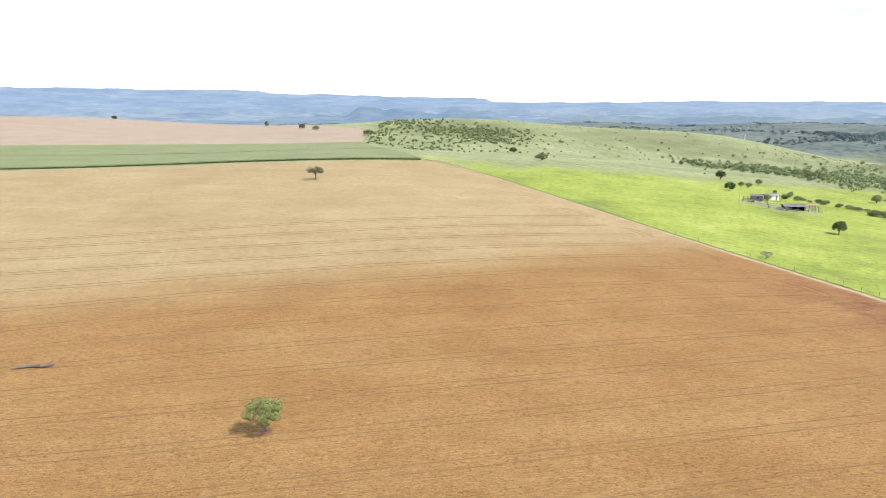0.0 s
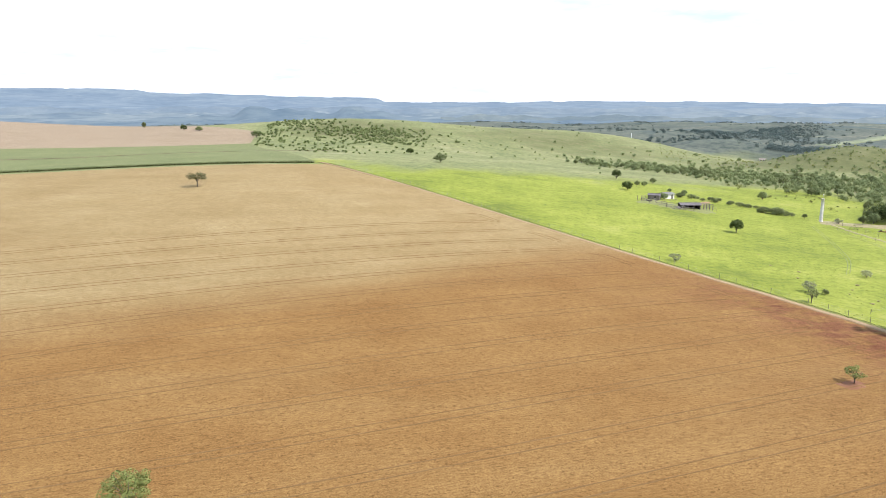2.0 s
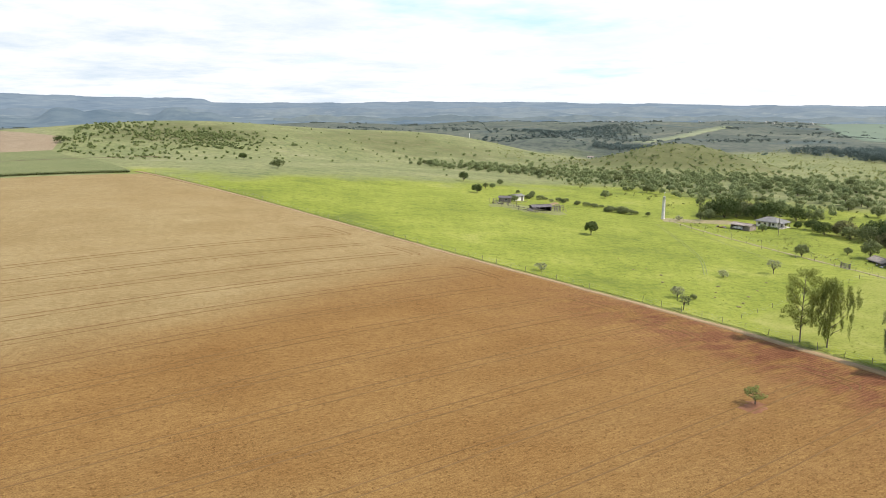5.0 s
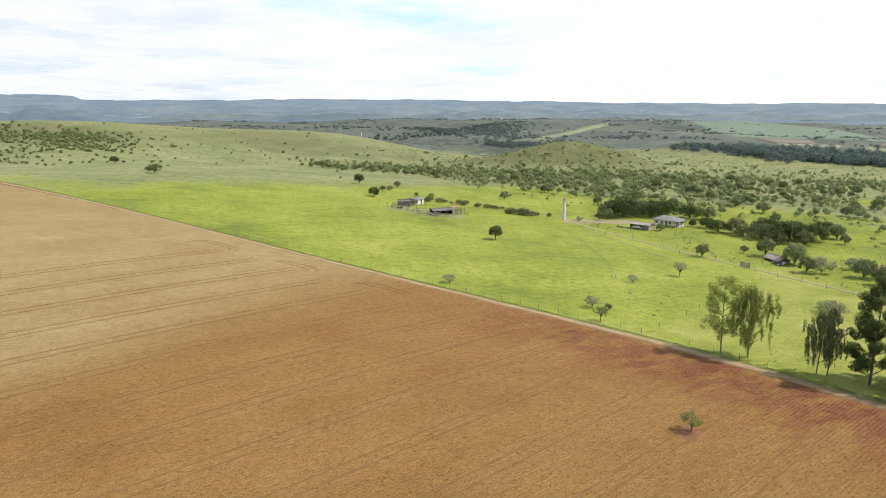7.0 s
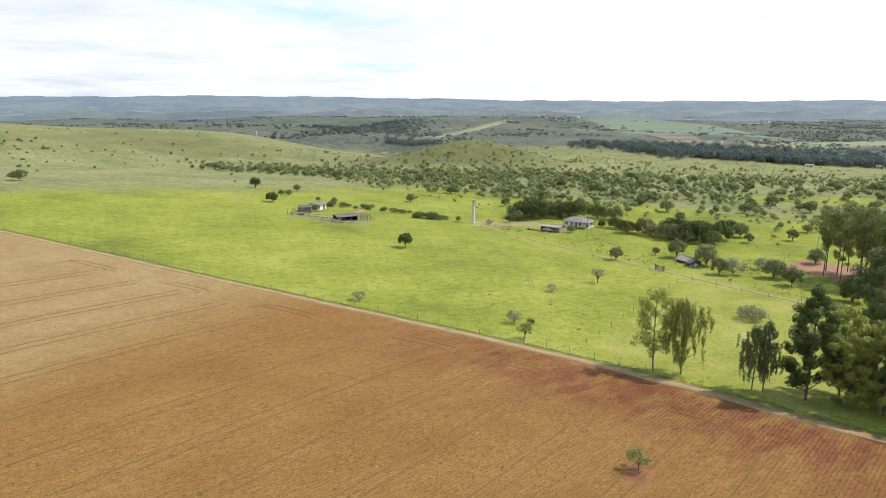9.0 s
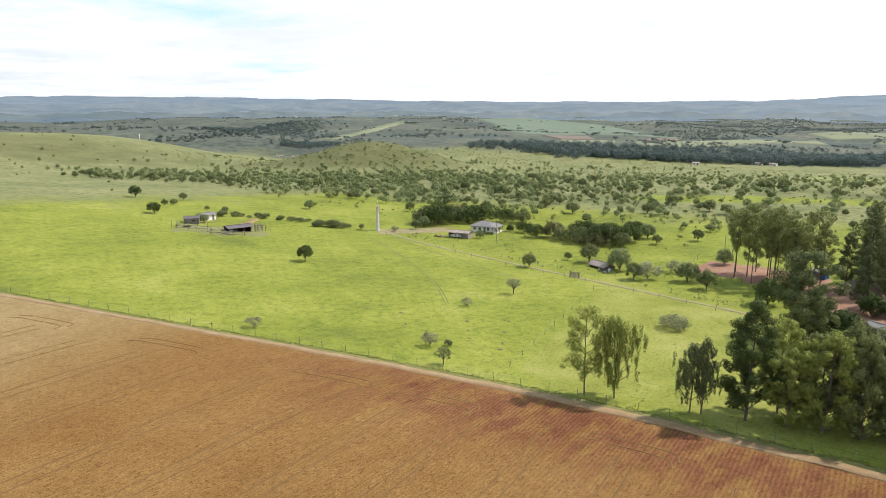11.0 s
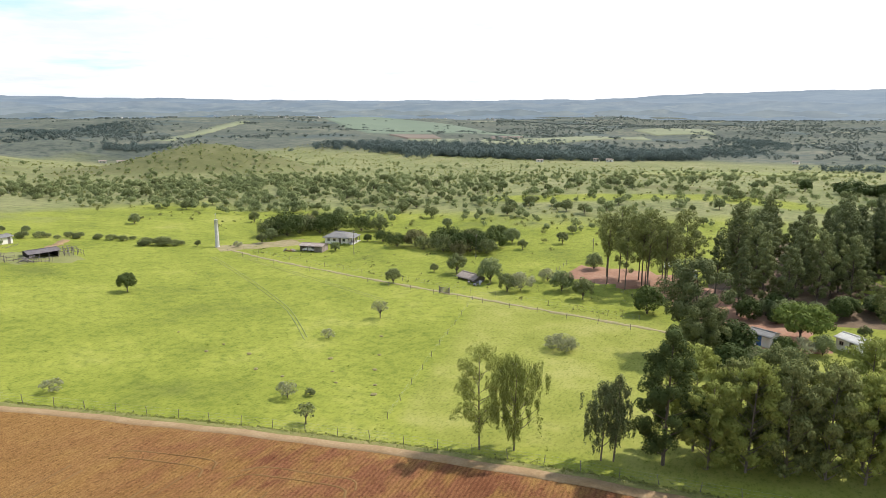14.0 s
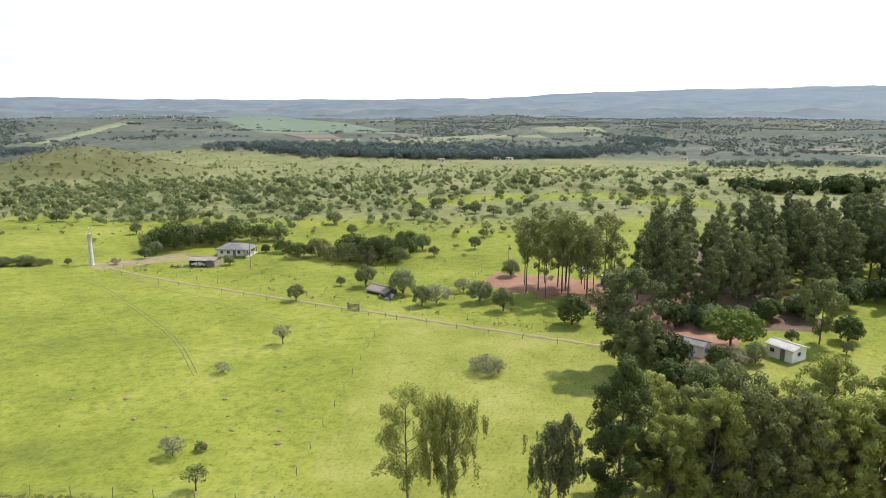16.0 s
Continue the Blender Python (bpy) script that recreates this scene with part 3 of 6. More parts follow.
def sheet(name, xy, lift, mat, label, category, skirt=0.5):
    """A strip of land laid on the ground: xy has the shape (rows, columns, 2). Its rim goes down into the ground."""
    nv, nu = xy.shape[:2]
    z = height(xy[..., 0], xy[..., 1]) + lift
    rim = np.ones((nv, nu), bool)
    rim[1:-1, 1:-1] = False
    z = np.where(rim, z - skirt, z)
    me = np_mesh(name, np.concatenate([xy, z[..., None]], -1).reshape(-1, 3), grid_faces(nu, nv), mat, True)
    return tagged(new(name, me), label, category, kind="structure")


def ribbon(points, half, step=3.0, wander=0.0, seed=1):
    """A strip along a line of points, for sheet()."""
    p = np.asarray(points, float)
    d = np.r_[0, np.cumsum(np.hypot(*np.diff(p, axis=0).T))]
    s = np.linspace(0, d[-1], max(3, int(d[-1] / step)))
    q = np.stack([np.interp(s, d, p[:, k]) for k in range(2)], 1)
    for _ in range(6):
        q[1:-1] = (q[:-2] + 2 * q[1:-1] + q[2:]) / 4
    tan = np.gradient(q, axis=0)
    tan /= np.linalg.norm(tan, axis=1, keepdims=True)
    side = np.stack([-tan[:, 1], tan[:, 0]], 1)
    rng = np.random.default_rng(seed)
    w = half * (1 + wander * (rng.random((len(q), 2)) - 0.5))
    cols = np.stack([-w[:, 0], -w[:, 0] * 0.92, 0 * w[:, 0], w[:, 1] * 0.92, w[:, 1]], 1)
    return q[:, None] + cols[..., None] * side[:, None]


build_ground()


def build_fields():
    # the ripe field, up to the edge of the green crop
    v, s = np.linspace(0, 1, 120)[:, None], np.linspace(0, 1, 170)[None] ** 0.55
    y0 = -250 + v * 562 + 0 * s
    x = -430 + s * (fence_x(y0) - 2.2 + 430)
    y = y0 + v * 0.045 * x
    ob = sheet("field", np.stack([x, y], -1), 0.22, M_FIELD, "ripe brown stubble field with wheel tracks", "field", 0.4)
    bare = soft_step(np.interp(x, [-300, -88, -34, 0, 54, 90], [110, 136, 147, 156, 180, 194]) - y, -16, 24)
    ob.data.attributes.new("bare", "FLOAT", "POINT").data.foreach_set("value", bare.ravel().astype(np.float32))
    # mask by the fence for red soil and the painted shadow of the trees
    red = np.exp(-(((fence_x(y) - 9 - x) / 9.0) ** 2)) * (1 - soft_step(y, 120, 165)) + 0.32 * np.exp(-(((fence_x(y) - x) / 34.0) ** 2)) * (1 - soft_step(y, 130, 185))
    ob.data.attributes.new("red", "FLOAT", "POINT").data.foreach_set("value", red.ravel().astype(np.float32))
    # bare sandy headland between field and fence
    y = np.linspace(20, 318, 180)
    fx = fence_x(y)
    off = np.array([-3.0, -2.95, -2.2, -1.25, -1.2])
    wob = 0.12 * np.sin(y / 3.1) + 0.1 * np.sin(y / 1.3)
    sheet("verge", np.stack([fx[:, None] + off + wob[:, None], y[:, None] + 0 * off], -1), 0.24, M_SAND, "bare sandy strip along the field edge", "verge", 0.12)
    off = np.array([-1.3, -1.2, -0.6, 0.1, 0.25])
    sheet("grass_verge", np.stack([fx[:, None] + off + wob[::-1, None], y[:, None] + 0 * off], -1), 0.09, M_VERGE, "rough olive grass under the field fence", "verge", 0.1)
    # soil laid bare round the two saplings in the stubble
    for x0, y0, r in ((71.0, 97.0, 2.4), (-22.0, 79.6, 1.5)):
        sheet("bare_soil", ribbon([(x0 - r, y0 - 0.3 * r), (x0, y0), (x0 + r * 0.8, y0 + 0.4 * r)], r * 0.55, 0.4, 0.9, int(r * 10)), 0.235, M_RED, "bare red earth round a sapling", "soil", 0.06)
    # green crop and the ripe field beyond it
    s, v = np.linspace(0, 1, 60)[None], np.linspace(0, 1, 24)[:, None]
    right = -9 - 46 * v
    x = -430 + s * (right + 430)
    near, far = 312 + 0.045 * x, 478 + 0.42 * (x + 55)
    far = np.maximum(far, near + 60)
    sheet("crop_field", np.stack([x, near + 2 + v * (far - near)], -1), 0.8, M_CROP, "band of green standing crop beyond the stubble", "field", 0.2)
    right = -55 - 10 * v - 130 * np.maximum(v - 0.25, 0) / 0.75
    x = -560 + s * (right + 560)
    far0 = np.maximum(478 + 0.42 * (x + 55), 312 + 0.045 * x + 60)
    sheet("far_field", np.stack([x, far0 + 2 + v * (735 + 0.15 * (x + 300) - far0)], -1), 0.5, M_FARFIELD, "pale ripe field on the rise", "field", 0.4)


build_fields()

# track from the water tower past the gate to the yard
ROAD = [(196, 226), (180, 231), (170, 233), (167, 215), (165, 190), (161.5, 156), (159, 133), (156, 105), (153, 92)]
sheet("road", ribbon(ROAD, 0.62, 1.4, 1.3), 0.05, M_ROAD, "narrow dusty farm track", "road", 0.08)
# brown litter under the grove, its colour darkened for the shade as well
sheet("grove_floor", ribbon([(170, 82), (190, 88), (215, 86), (250, 80)], 15.0, 4.0, 0.5, 6), 0.05, M_LITTER, "earth and leaf litter, darkened for shade, under the grove", "ground", 0.1)
sheet("yard", ribbon([(195, 138), (195, 128), (190, 112), (178, 101), (166, 92), (154, 84)], 7.4, 2.5, 0.75, 4), 0.12, M_YARD, "bare red earth yard under the trees", "yard", 0.14)
sheet("house_yard", ribbon([(168, 236), (180, 229), (192, 224)], 4.5, 3.0, 0.4, 5), 0.08, M_ROAD, "bare earth yard before the farmhouse", "yard", 0.1)


def build_backdrop():
    """The table hills and ridges round the horizon, each a long slope up to its rim."""
    azs = np.radians(np.arange(-180, 180.1, 0.25))
    deg = np.degrees(azs)
    rim = np.interp(deg, [-180, -120, -60, -32, -15, -14, 3.2, 3.8, 12, 17, 26, 38, 48, 60, 71, 81, 95, 110, 180],
                    [0.3, 0.8, 1.2, 1.25, 1.15, 0.95, 0.55, 0.28, 0.22, 0.32, 0.30, 0.12, -0.04, -0.06, 0.02, 0.53, 0.80, 0.9, 0.3])
    layers = [("backdrop", 4550, 3500, rim, -0.35, 0.02, M_HAZE_FAR, "table hills along the horizon in painted blue haze"),
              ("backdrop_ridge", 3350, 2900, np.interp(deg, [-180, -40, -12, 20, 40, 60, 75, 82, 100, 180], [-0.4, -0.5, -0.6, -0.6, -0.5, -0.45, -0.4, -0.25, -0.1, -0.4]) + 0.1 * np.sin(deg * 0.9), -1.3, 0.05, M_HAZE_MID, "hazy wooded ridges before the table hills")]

    layers.append(("backdrop_slope", 3480, 3380, -0.20 + 0.07 * np.sin(deg * 0.53 + 1) + 0.05 * np.sin(deg * 1.37) + 0.03 * np.sin(deg * 3.3 + 2), -1.0, 0.03, M_HAZE_SLOPE, "wooded slopes under the table hills in painted pale haze"))
    layers.append(("backdrop_downs", 2860, 2780, np.where(deg > 8, -0.86 + 0.10 * np.sin(deg * 0.61) + 0.07 * np.sin(deg * 1.73 + 1) + 0.03 * np.sin(deg * 5.1), -1.6), -1.7, 0.03, M_HAZE_DOWN, "downs across the valley in painted grey-green haze"))

    def knoll(at, rise, left, right):
        """A blunt hill with its own slope on each side."""
        d = deg - at
        return rise * np.exp(-np.abs(d / np.where(d < 0, left, right)) ** 2.6)
    plain = -1.2 + 0.42 * np.exp(-((deg + 3) / 9) ** 4) + 0.05 * np.sin(deg * 1.7) + 0.03 * np.sin(deg * 4.1)
    peaks = plain + np.maximum.reduce([knoll(-6.8, 0.72, 1.2, 1.9), knoll(-4.4, 0.52, 1.6, 1.6), knoll(-2.6, 0.30, 1.5, 1.4), knoll(1.2, 0.72, 1.5, 1.3), knoll(2.9, 0.46, 1.6, 1.5), knoll(-12.0, 0.16, 3.0, 3.0)])
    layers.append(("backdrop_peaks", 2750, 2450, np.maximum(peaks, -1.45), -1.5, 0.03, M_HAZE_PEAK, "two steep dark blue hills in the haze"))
    for name, r1, r0, top, low, rough, mat, label in layers:
        rows = []
        for k, f in enumerate(np.linspace(0, 1, 9)):
            r = r0 + (r1 - r0) * f
            wave = rough * (np.sin(azs * 37 + k) + 0.6 * np.sin(azs * 83 + 2 * k) + 0.4 * np.sin(azs * 171 + k * k))
            e = low + (top - low) * f**1.2 + wave * (0.3 if k == 8 else 1) * min(1, k) + (0.035 * np.round(1.4 * np.sin(azs * 29 + r1) * np.sin(azs * 67)) if k == 8 else 0)
            rows.append(np.stack([20 + r * np.sin(azs), 60 + r * np.cos(azs), 40 + r * np.tan(np.radians(e)) - (60 if k == 0 else 0)], -1))
        verts = np.stack(rows)
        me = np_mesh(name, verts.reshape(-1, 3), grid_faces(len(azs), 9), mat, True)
        # haze painted paler towards the sun's bearing
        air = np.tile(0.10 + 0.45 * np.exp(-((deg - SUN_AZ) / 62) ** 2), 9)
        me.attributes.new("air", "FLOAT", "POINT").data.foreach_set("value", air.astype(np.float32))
        tagged(new(name, me), label, "hills", kind="structure")


M_HAZE_FAR = haze_material("far_hills_haze", (0.142, 0.188, 0.248), (0.200, 0.244, 0.292), (0.280, 0.312, 0.335))
M_HAZE_SLOPE = haze_material("slopes_haze", (0.142, 0.182, 0.228), (0.212, 0.246, 0.272), (0.310, 0.334, 0.330))
M_HAZE_DOWN = haze_material("downs_haze", (0.108, 0.138, 0.150), (0.182, 0.206, 0.194), (0.280, 0.296, 0.244))
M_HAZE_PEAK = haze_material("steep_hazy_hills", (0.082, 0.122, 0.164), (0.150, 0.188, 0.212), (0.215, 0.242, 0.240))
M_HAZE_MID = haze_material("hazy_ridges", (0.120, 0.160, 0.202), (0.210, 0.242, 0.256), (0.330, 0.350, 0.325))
build_backdrop()


# ---- plants ----
def part(name, me, parent, label=""):
    ob = new(name, me)
    ob.parent = parent
    return tagged(ob, label)


def thing(name, x, y, label, category, group="", turn=0.0, z=None):
    ob = new(name)
    ob.empty_display_size = 0.3
    ob.matrix_world = pose(x, y, ground_at(x, y) if z is None else z, 0, 0, turn)
    return tagged(ob, label, category, group)


def tubes(paths, sides=6):
    """Tapered round limbs: each a list of points and the radius at both ends."""
    verts, faces, n = [], [], 0
    for pts, r0, r1 in paths:
        pts = np.asarray(pts, float)
        k = len(pts)
        tan = np.gradient(pts, axis=0)
        tan /= np.linalg.norm(tan, axis=1, keepdims=True) + 1e-9
        ref = np.where(np.abs(tan[:, 2:3]) > 0.9, [[1.0, 0, 0]], [[0, 0, 1.0]])
        a = np.cross(tan, ref)
        a /= np.linalg.norm(a, axis=1, keepdims=True) + 1e-9
        b = np.cross(tan, a)
        ang = np.arange(sides) / sides * 2 * np.pi
        r = np.linspace(r0, r1, k)[:, None, None]
        ring = pts[:, None] + r * (np.cos(ang)[None, :, None] * a[:, None] + np.sin(ang)[None, :, None] * b[:, None])
        verts.append(ring.reshape(-1, 3))
        i, j = np.meshgrid(np.arange(k - 1), np.arange(sides), indexing="ij")
        q = n + i * sides + j
        w = n + i * sides + (j + 1) % sides
        faces.append(np.stack([q, w, w + sides, q + sides], -1).reshape(-1, 4))
        n += k * sides
    return np.concatenate(verts), np.concatenate(faces)


def leaves(rng, clumps, count, size, droop=0.2, tall=1.0, slim=0.45, skin=0.88, heart=None):
    """Small pointed leaf sprays in clumps (x, y, z, radius), most of them in each clump's skin, turned outwards."""
    clumps = np.asarray(clumps, float)
    vol = clumps[:, 3] ** 1.8
    pick = rng.choice(len(clumps), count, p=vol / vol.sum())
    d = rng.normal(size=(count, 3))
    d /= np.linalg.norm(d, axis=1, keepdims=True)
    rad = np.where(rng.random((count, 1)) < skin, 0.76 + 0.30 * rng.random((count, 1)), rng.random((count, 1)) ** 0.5)
    pos = clumps[pick, :3] + d * rad * clumps[pick, 3:4] * [1, 1, tall]
    nrm = 1.5 * d + 0.55 * rng.normal(size=(count, 3)) + [0, 0, 0.3]
    nrm /= np.linalg.norm(nrm, axis=1, keepdims=True)
    along = rng.normal(size=(count, 3)) * (1 - droop) + np.array([0, 0, -1.6]) * droop
    along -= nrm * (along * nrm).sum(1, keepdims=True)
    along /= np.linalg.norm(along, axis=1, keepdims=True) + 1e-9
    wide = np.cross(nrm, along)
    s = size * (0.6 + 0.8 * rng.random((count, 1)))
    tri = np.stack([pos - along * s * 0.8 + wide * s * slim * 1.5, pos - along * s * 0.8 - wide * s * slim * 1.5, pos + along * s * 1.2], 1)
    puff = d * [1, 1, 1 / tall] + 0.16 * nrm + [0, 0, 0.10]
    if heart is not None:
        out = pos - np.asarray(heart)
        puff = puff + 0.35 * out / (np.linalg.norm(out, axis=1, keepdims=True) + 1e-9)
    puff /= np.linalg.norm(puff, axis=1, keepdims=True)
    return tri.reshape(-1, 3), np.arange(count * 3).reshape(-1, 3), np.repeat(puff, 3, 0)


def eucalyptus_meshes(seed, h, w, start, count, mat, bark, droop=0.6, lean=0.03, size=0.26, airy=0.0, dense=1.0, girth=0.013, shape="dome", puff=0.10):
    """Trunk and crown of a tall tree: limbs that carry many rounded sprays, each lit on its own, with gaps between them."""
    rng = np.random.default_rng(seed)
    z = np.linspace(-0.3, h * 0.93, 9)
    bend = lean * h
    px = bend * np.sin(z / h * 2.2 + seed) - bend * np.sin(seed)
    py = bend * np.cos(z / h * 1.7 + seed) - bend * np.cos(seed)
    trunk = np.stack([px, py, z], 1)
    paths = [(trunk, girth * h, 0.03)]
    clumps = []
    n = int((1 - start) * h * 2.0 * dense)
    for k in range(n):
        f = start + (0.97 - start) * (k + 0.8 * rng.random()) / n
        u = (f - start) / (1 - start)
        base = np.array([np.interp(f * h, z, trunk[:, c]) for c in range(3)])
        a = k * 2.4 + rng.random() * 1.1
        r = w * puff * (0.72 + 0.6 * rng.random())
        if shape == "cone":
            prof = (0.62 + 0.38 * min(1.0, 4 * u)) * max(0.0, 1.03 - u) ** 0.72
        elif shape == "cloud":
            prof = (0.34 + 0.66 * min(1.0, 1.7 * u)) * max(0.0, 1 - u**3.0) ** 0.6
        else:
            prof = (0.60 + 0.40 * min(1.0, 2.6 * u)) * max(0.0, 1 - u**2.4) ** 0.62
        reach = max(0.25, (w / 2) * prof * (0.92 + 0.36 * rng.random()) - 0.35 * r)
        tip = base + [reach * math.cos(a), reach * math.sin(a), (0.20 if shape == "cone" else 0.42) * reach]
        mid = (base + tip) / 2 + [0, 0, -0.1 * reach]
        paths.append((np.array([base - [0, 0, 0.5 * reach], mid - [0, 0, 0.22 * reach], tip]), 0.0055 * h * (1.1 - f) + 0.010, 0.008))
        if rng.random() < airy:
            continue
        if shape == "weep":
            for _ in range(6):
                top = base + (tip - base) * (0.35 + 0.75 * rng.random()) + rng.normal(size=3) * [0.8 * r, 0.8 * r, 0.5 * r]
                fall = h * (0.07 + 0.15 * rng.random())
                for j in range(6):
                    clumps.append((top[0] + 0.05 * rng.normal(), top[1] + 0.05 * rng.normal(), top[2] - fall * j / 5, r * (0.46 - 0.045 * j)))
            continue
        m = 1 + int(reach / (1.25 * r))
        for j in range(m):
            q = 1.0 - 0.62 * j / max(1, m) if m > 1 else 1.0
            p = base + (tip - base) * q + rng.normal(size=3) * [0.34 * r, 0.34 * r, 0.26 * r]
            clumps.append((*p, r * (0.8 + 0.3 * rng.random())))
            if rng.random() < 0.35 + 0.6 * droop:
                clumps.append((*(p + rng.normal(size=3) * [0.55, 0.55, 0.1] * r - [0, 0, r * (0.8 + 0.7 * droop)]), r * (0.5 + 0.25 * rng.random())))
    clumps.append((*(trunk[-1] + [0, 0, 0.02 * h]), w * puff * 0.9))
    clumps.append((*(trunk[-1] + [0.25 * puff * w, 0.2 * puff * w, 0.05 * h]), w * puff * 0.6))
    tv, tf = tubes(paths, 6)
    heart = trunk[5] * 0.5 + trunk[3] * 0.5
    lv, lf, ln = leaves(rng, clumps, count, size, droop, 1.5 if shape == "weep" else 0.92, 0.34, 0.9, heart)
    return np_mesh("trunk", tv, tf, bark, True), np_mesh("crown", lv, lf, mat, True, ln)


def round_tree_meshes(seed, h, w, count, mat, bark=None, size=0.2, trunk=0.3, flat=0.75, gaps=0.35):
    """Trunk, limbs and a broad uneven crown that hangs down over most of the trunk."""
    rng = np.random.default_rng(seed)
    paths, clumps = [], []
    low = h * trunk
    stem = np.array([[0, 0, -0.2 * h], [0.02 * w, 0.01 * w, low * 0.8], [0.03 * w, -0.02 * w, low + 0.2 * h]])
    paths.append((stem, 0.036 * h, 0.022 * h))
    n = 30
    for k in range(n):
        a = k * 2.4 + 0.8 * rng.random()
        c = 1 - 1.62 * (k + 0.5) / n                      # from the top of the crown down to its skirt
        cr = w * (0.105 + 0.085 * rng.random())
        ring = math.sqrt(max(0.0, 1 - c * c)) * (w / 2 - 0.7 * cr) * (0.82 + 0.3 * rng.random())
        half = (h - low) / 2
        zc = low + half + c * (half - 0.55 * cr * flat) * (0.9 + 0.2 * rng.random())
        tip = np.array([ring * math.cos(a), ring * math.sin(a), min(max(zc, low + 0.3 * cr), h - 0.6 * cr * flat)])
        if rng.random() > gaps * 0.55:
            clumps.append((*tip, cr))
        if k % 3 == 0:
            paths.append((np.array([stem[1], stem[2] * 0.5 + tip * 0.5 - [0, 0, 0.06 * h], tip]), 0.012 * h, 0.006 * h))
    clumps.append((0, 0, low + (h - low) * 0.55, w * 0.22))
    tv, tf = tubes(paths, 5)
    lv, lf, ln = leaves(rng, clumps, count, size, 0.15, flat, 0.5, 0.88, (0, 0, low + (h - low) * 0.25))
    return np_mesh("trunk", tv, tf, bark or M_BARK, True), np_mesh("crown", lv, lf, mat, True, ln)


def plant(name, x, y, meshes, label, category, group="", turn=0.0, size=1.0, crown_label=""):
    """A tree or bush of its own with trunk and crown."""
    root = thing(name, x, y, label, category, group, turn)
    root.scale = (size, size, size)
    part("trunk", meshes[0], root)
    part("crown", meshes[1], root, crown_label)
    return root


# ---- trees beside the field ----
ROW = "eucalyptus row along the fence"
plant("eucalyptus_tree", 98.9, 114.4, eucalyptus_meshes(17, 12.7, 6.6, 0.22, 13000, M_EUC_PALE, M_BARK_PALE, 0.25, 0.015, 0.095, 0.10, 1.3, 0.011, "cloud", 0.11), "slender pale eucalyptus with an airy crown by the fence", "tree", ROW)
plant("eucalyptus_tree", 100.9, 110.8, eucalyptus_meshes(12, 11.6, 7.6, 0.24, 19000, M_EUC_PALE, M_BARK_PALE, 0.9, 0.012, 0.105, 0.06, 1.6, 0.011, "weep", 0.085), "weeping eucalyptus with hanging pale green sprays", "tree", ROW)
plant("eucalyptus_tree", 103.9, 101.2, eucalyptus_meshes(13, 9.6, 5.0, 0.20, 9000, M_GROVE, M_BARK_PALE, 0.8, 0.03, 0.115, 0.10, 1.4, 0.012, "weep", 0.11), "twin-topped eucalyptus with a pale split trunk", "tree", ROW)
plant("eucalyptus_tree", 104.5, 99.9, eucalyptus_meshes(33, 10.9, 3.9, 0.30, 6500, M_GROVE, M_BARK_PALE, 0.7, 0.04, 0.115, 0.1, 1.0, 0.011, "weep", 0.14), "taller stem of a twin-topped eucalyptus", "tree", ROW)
plant("evergreen_tree", 106.6, 94.8, eucalyptus_meshes(19, 16.7, 8.8, 0.13, 27000, M_DARKLEAF, M_BARK, 0.1, 0.012, 0.125, 0.08, 1.15, 0.014, "cone", 0.092), "tall dark evergreen tree with dense clumped foliage", "tree", ROW)
row_kinds = [eucalyptus_meshes(20 + k, 12.4 + 0.8 * k, 8.0, 0.05 + 0.04 * (k % 3), 17000, M_EUC if k % 2 else M_EUC_PALE, M_BARK_PALE, 0.5, 0.02, 0.150, 0.04, 1.35, 0.012, "dome", 0.085) for k in range(5)]
spots = [(108.2, 90.2), (111.8, 92.5), (109.6, 86.4), (113.6, 88.0), (111.0, 82.4), (115.0, 83.6), (112.4, 78.6), (116.3, 79.2), (113.4, 74.8), (117.4, 75.0), (114.6, 70.8), (118.4, 70.6), (115.6, 66.6), (119.6, 66.2), (116.6, 62.2), (120.8, 61.4), (117.8, 57.5), (118.8, 52.6)]
rng = np.random.default_rng(31)
for k, (x, y) in enumerate(spots):
    plant("eucalyptus_tree", x, y, row_kinds[(k * 2 + k // 5) % 5], "leafy drooping eucalyptus crowded into the fence row", "tree", ROW, rng.random() * 360, 0.86 + 0.16 * rng.random())

# single trees and bushes of the pasture
plant("small_tree", -22.0, 79.9, round_tree_meshes(41, 4.6, 5.0, 3200, M_MINT, M_BARK_PALE, 0.095, 0.32, 0.6, 0.8), "small airy mint-green tree alone in the stubble", "tree")
plant("small_tree", -46.5, 254.7, round_tree_meshes(42, 4.9, 6.8, 1300, M_OLIVELEAF, M_BARK, 0.16, 0.45, 0.5, 0.9), "flat-topped thin tree alone in the stubble", "tree")
plant("small_tree", 71.6, 97.4, round_tree_meshes(43, 2.8, 2.7, 800, M_MINT, M_BARK, 0.085, 0.30, 0.6, 1.0), "scrubby sapling on a red earth patch in the stubble", "tree")
plant("evergreen_tree", 121.2, 210.2, round_tree_meshes(44, 4.0, 4.0, 3600, M_DARKLEAF, M_BARK, 0.120, 0.24, 0.85, 0.0), "dense round dark evergreen alone on the pasture", "tree")
plant("small_tree", 119.9, 290.5, round_tree_meshes(45, 3.6, 4.6, 1530, M_DARKLEAF, M_BARK, 0.176, 0.14, 0.8), "dark round tree above the old farm shacks", "tree")
plant("small_tree", 132.1, 332.0, round_tree_meshes(46, 4.4, 4.6, 1530, M_DARKLEAF, M_BARK, 0.176, 0.14, 0.8), "dark round tree on the upper pasture", "tree")
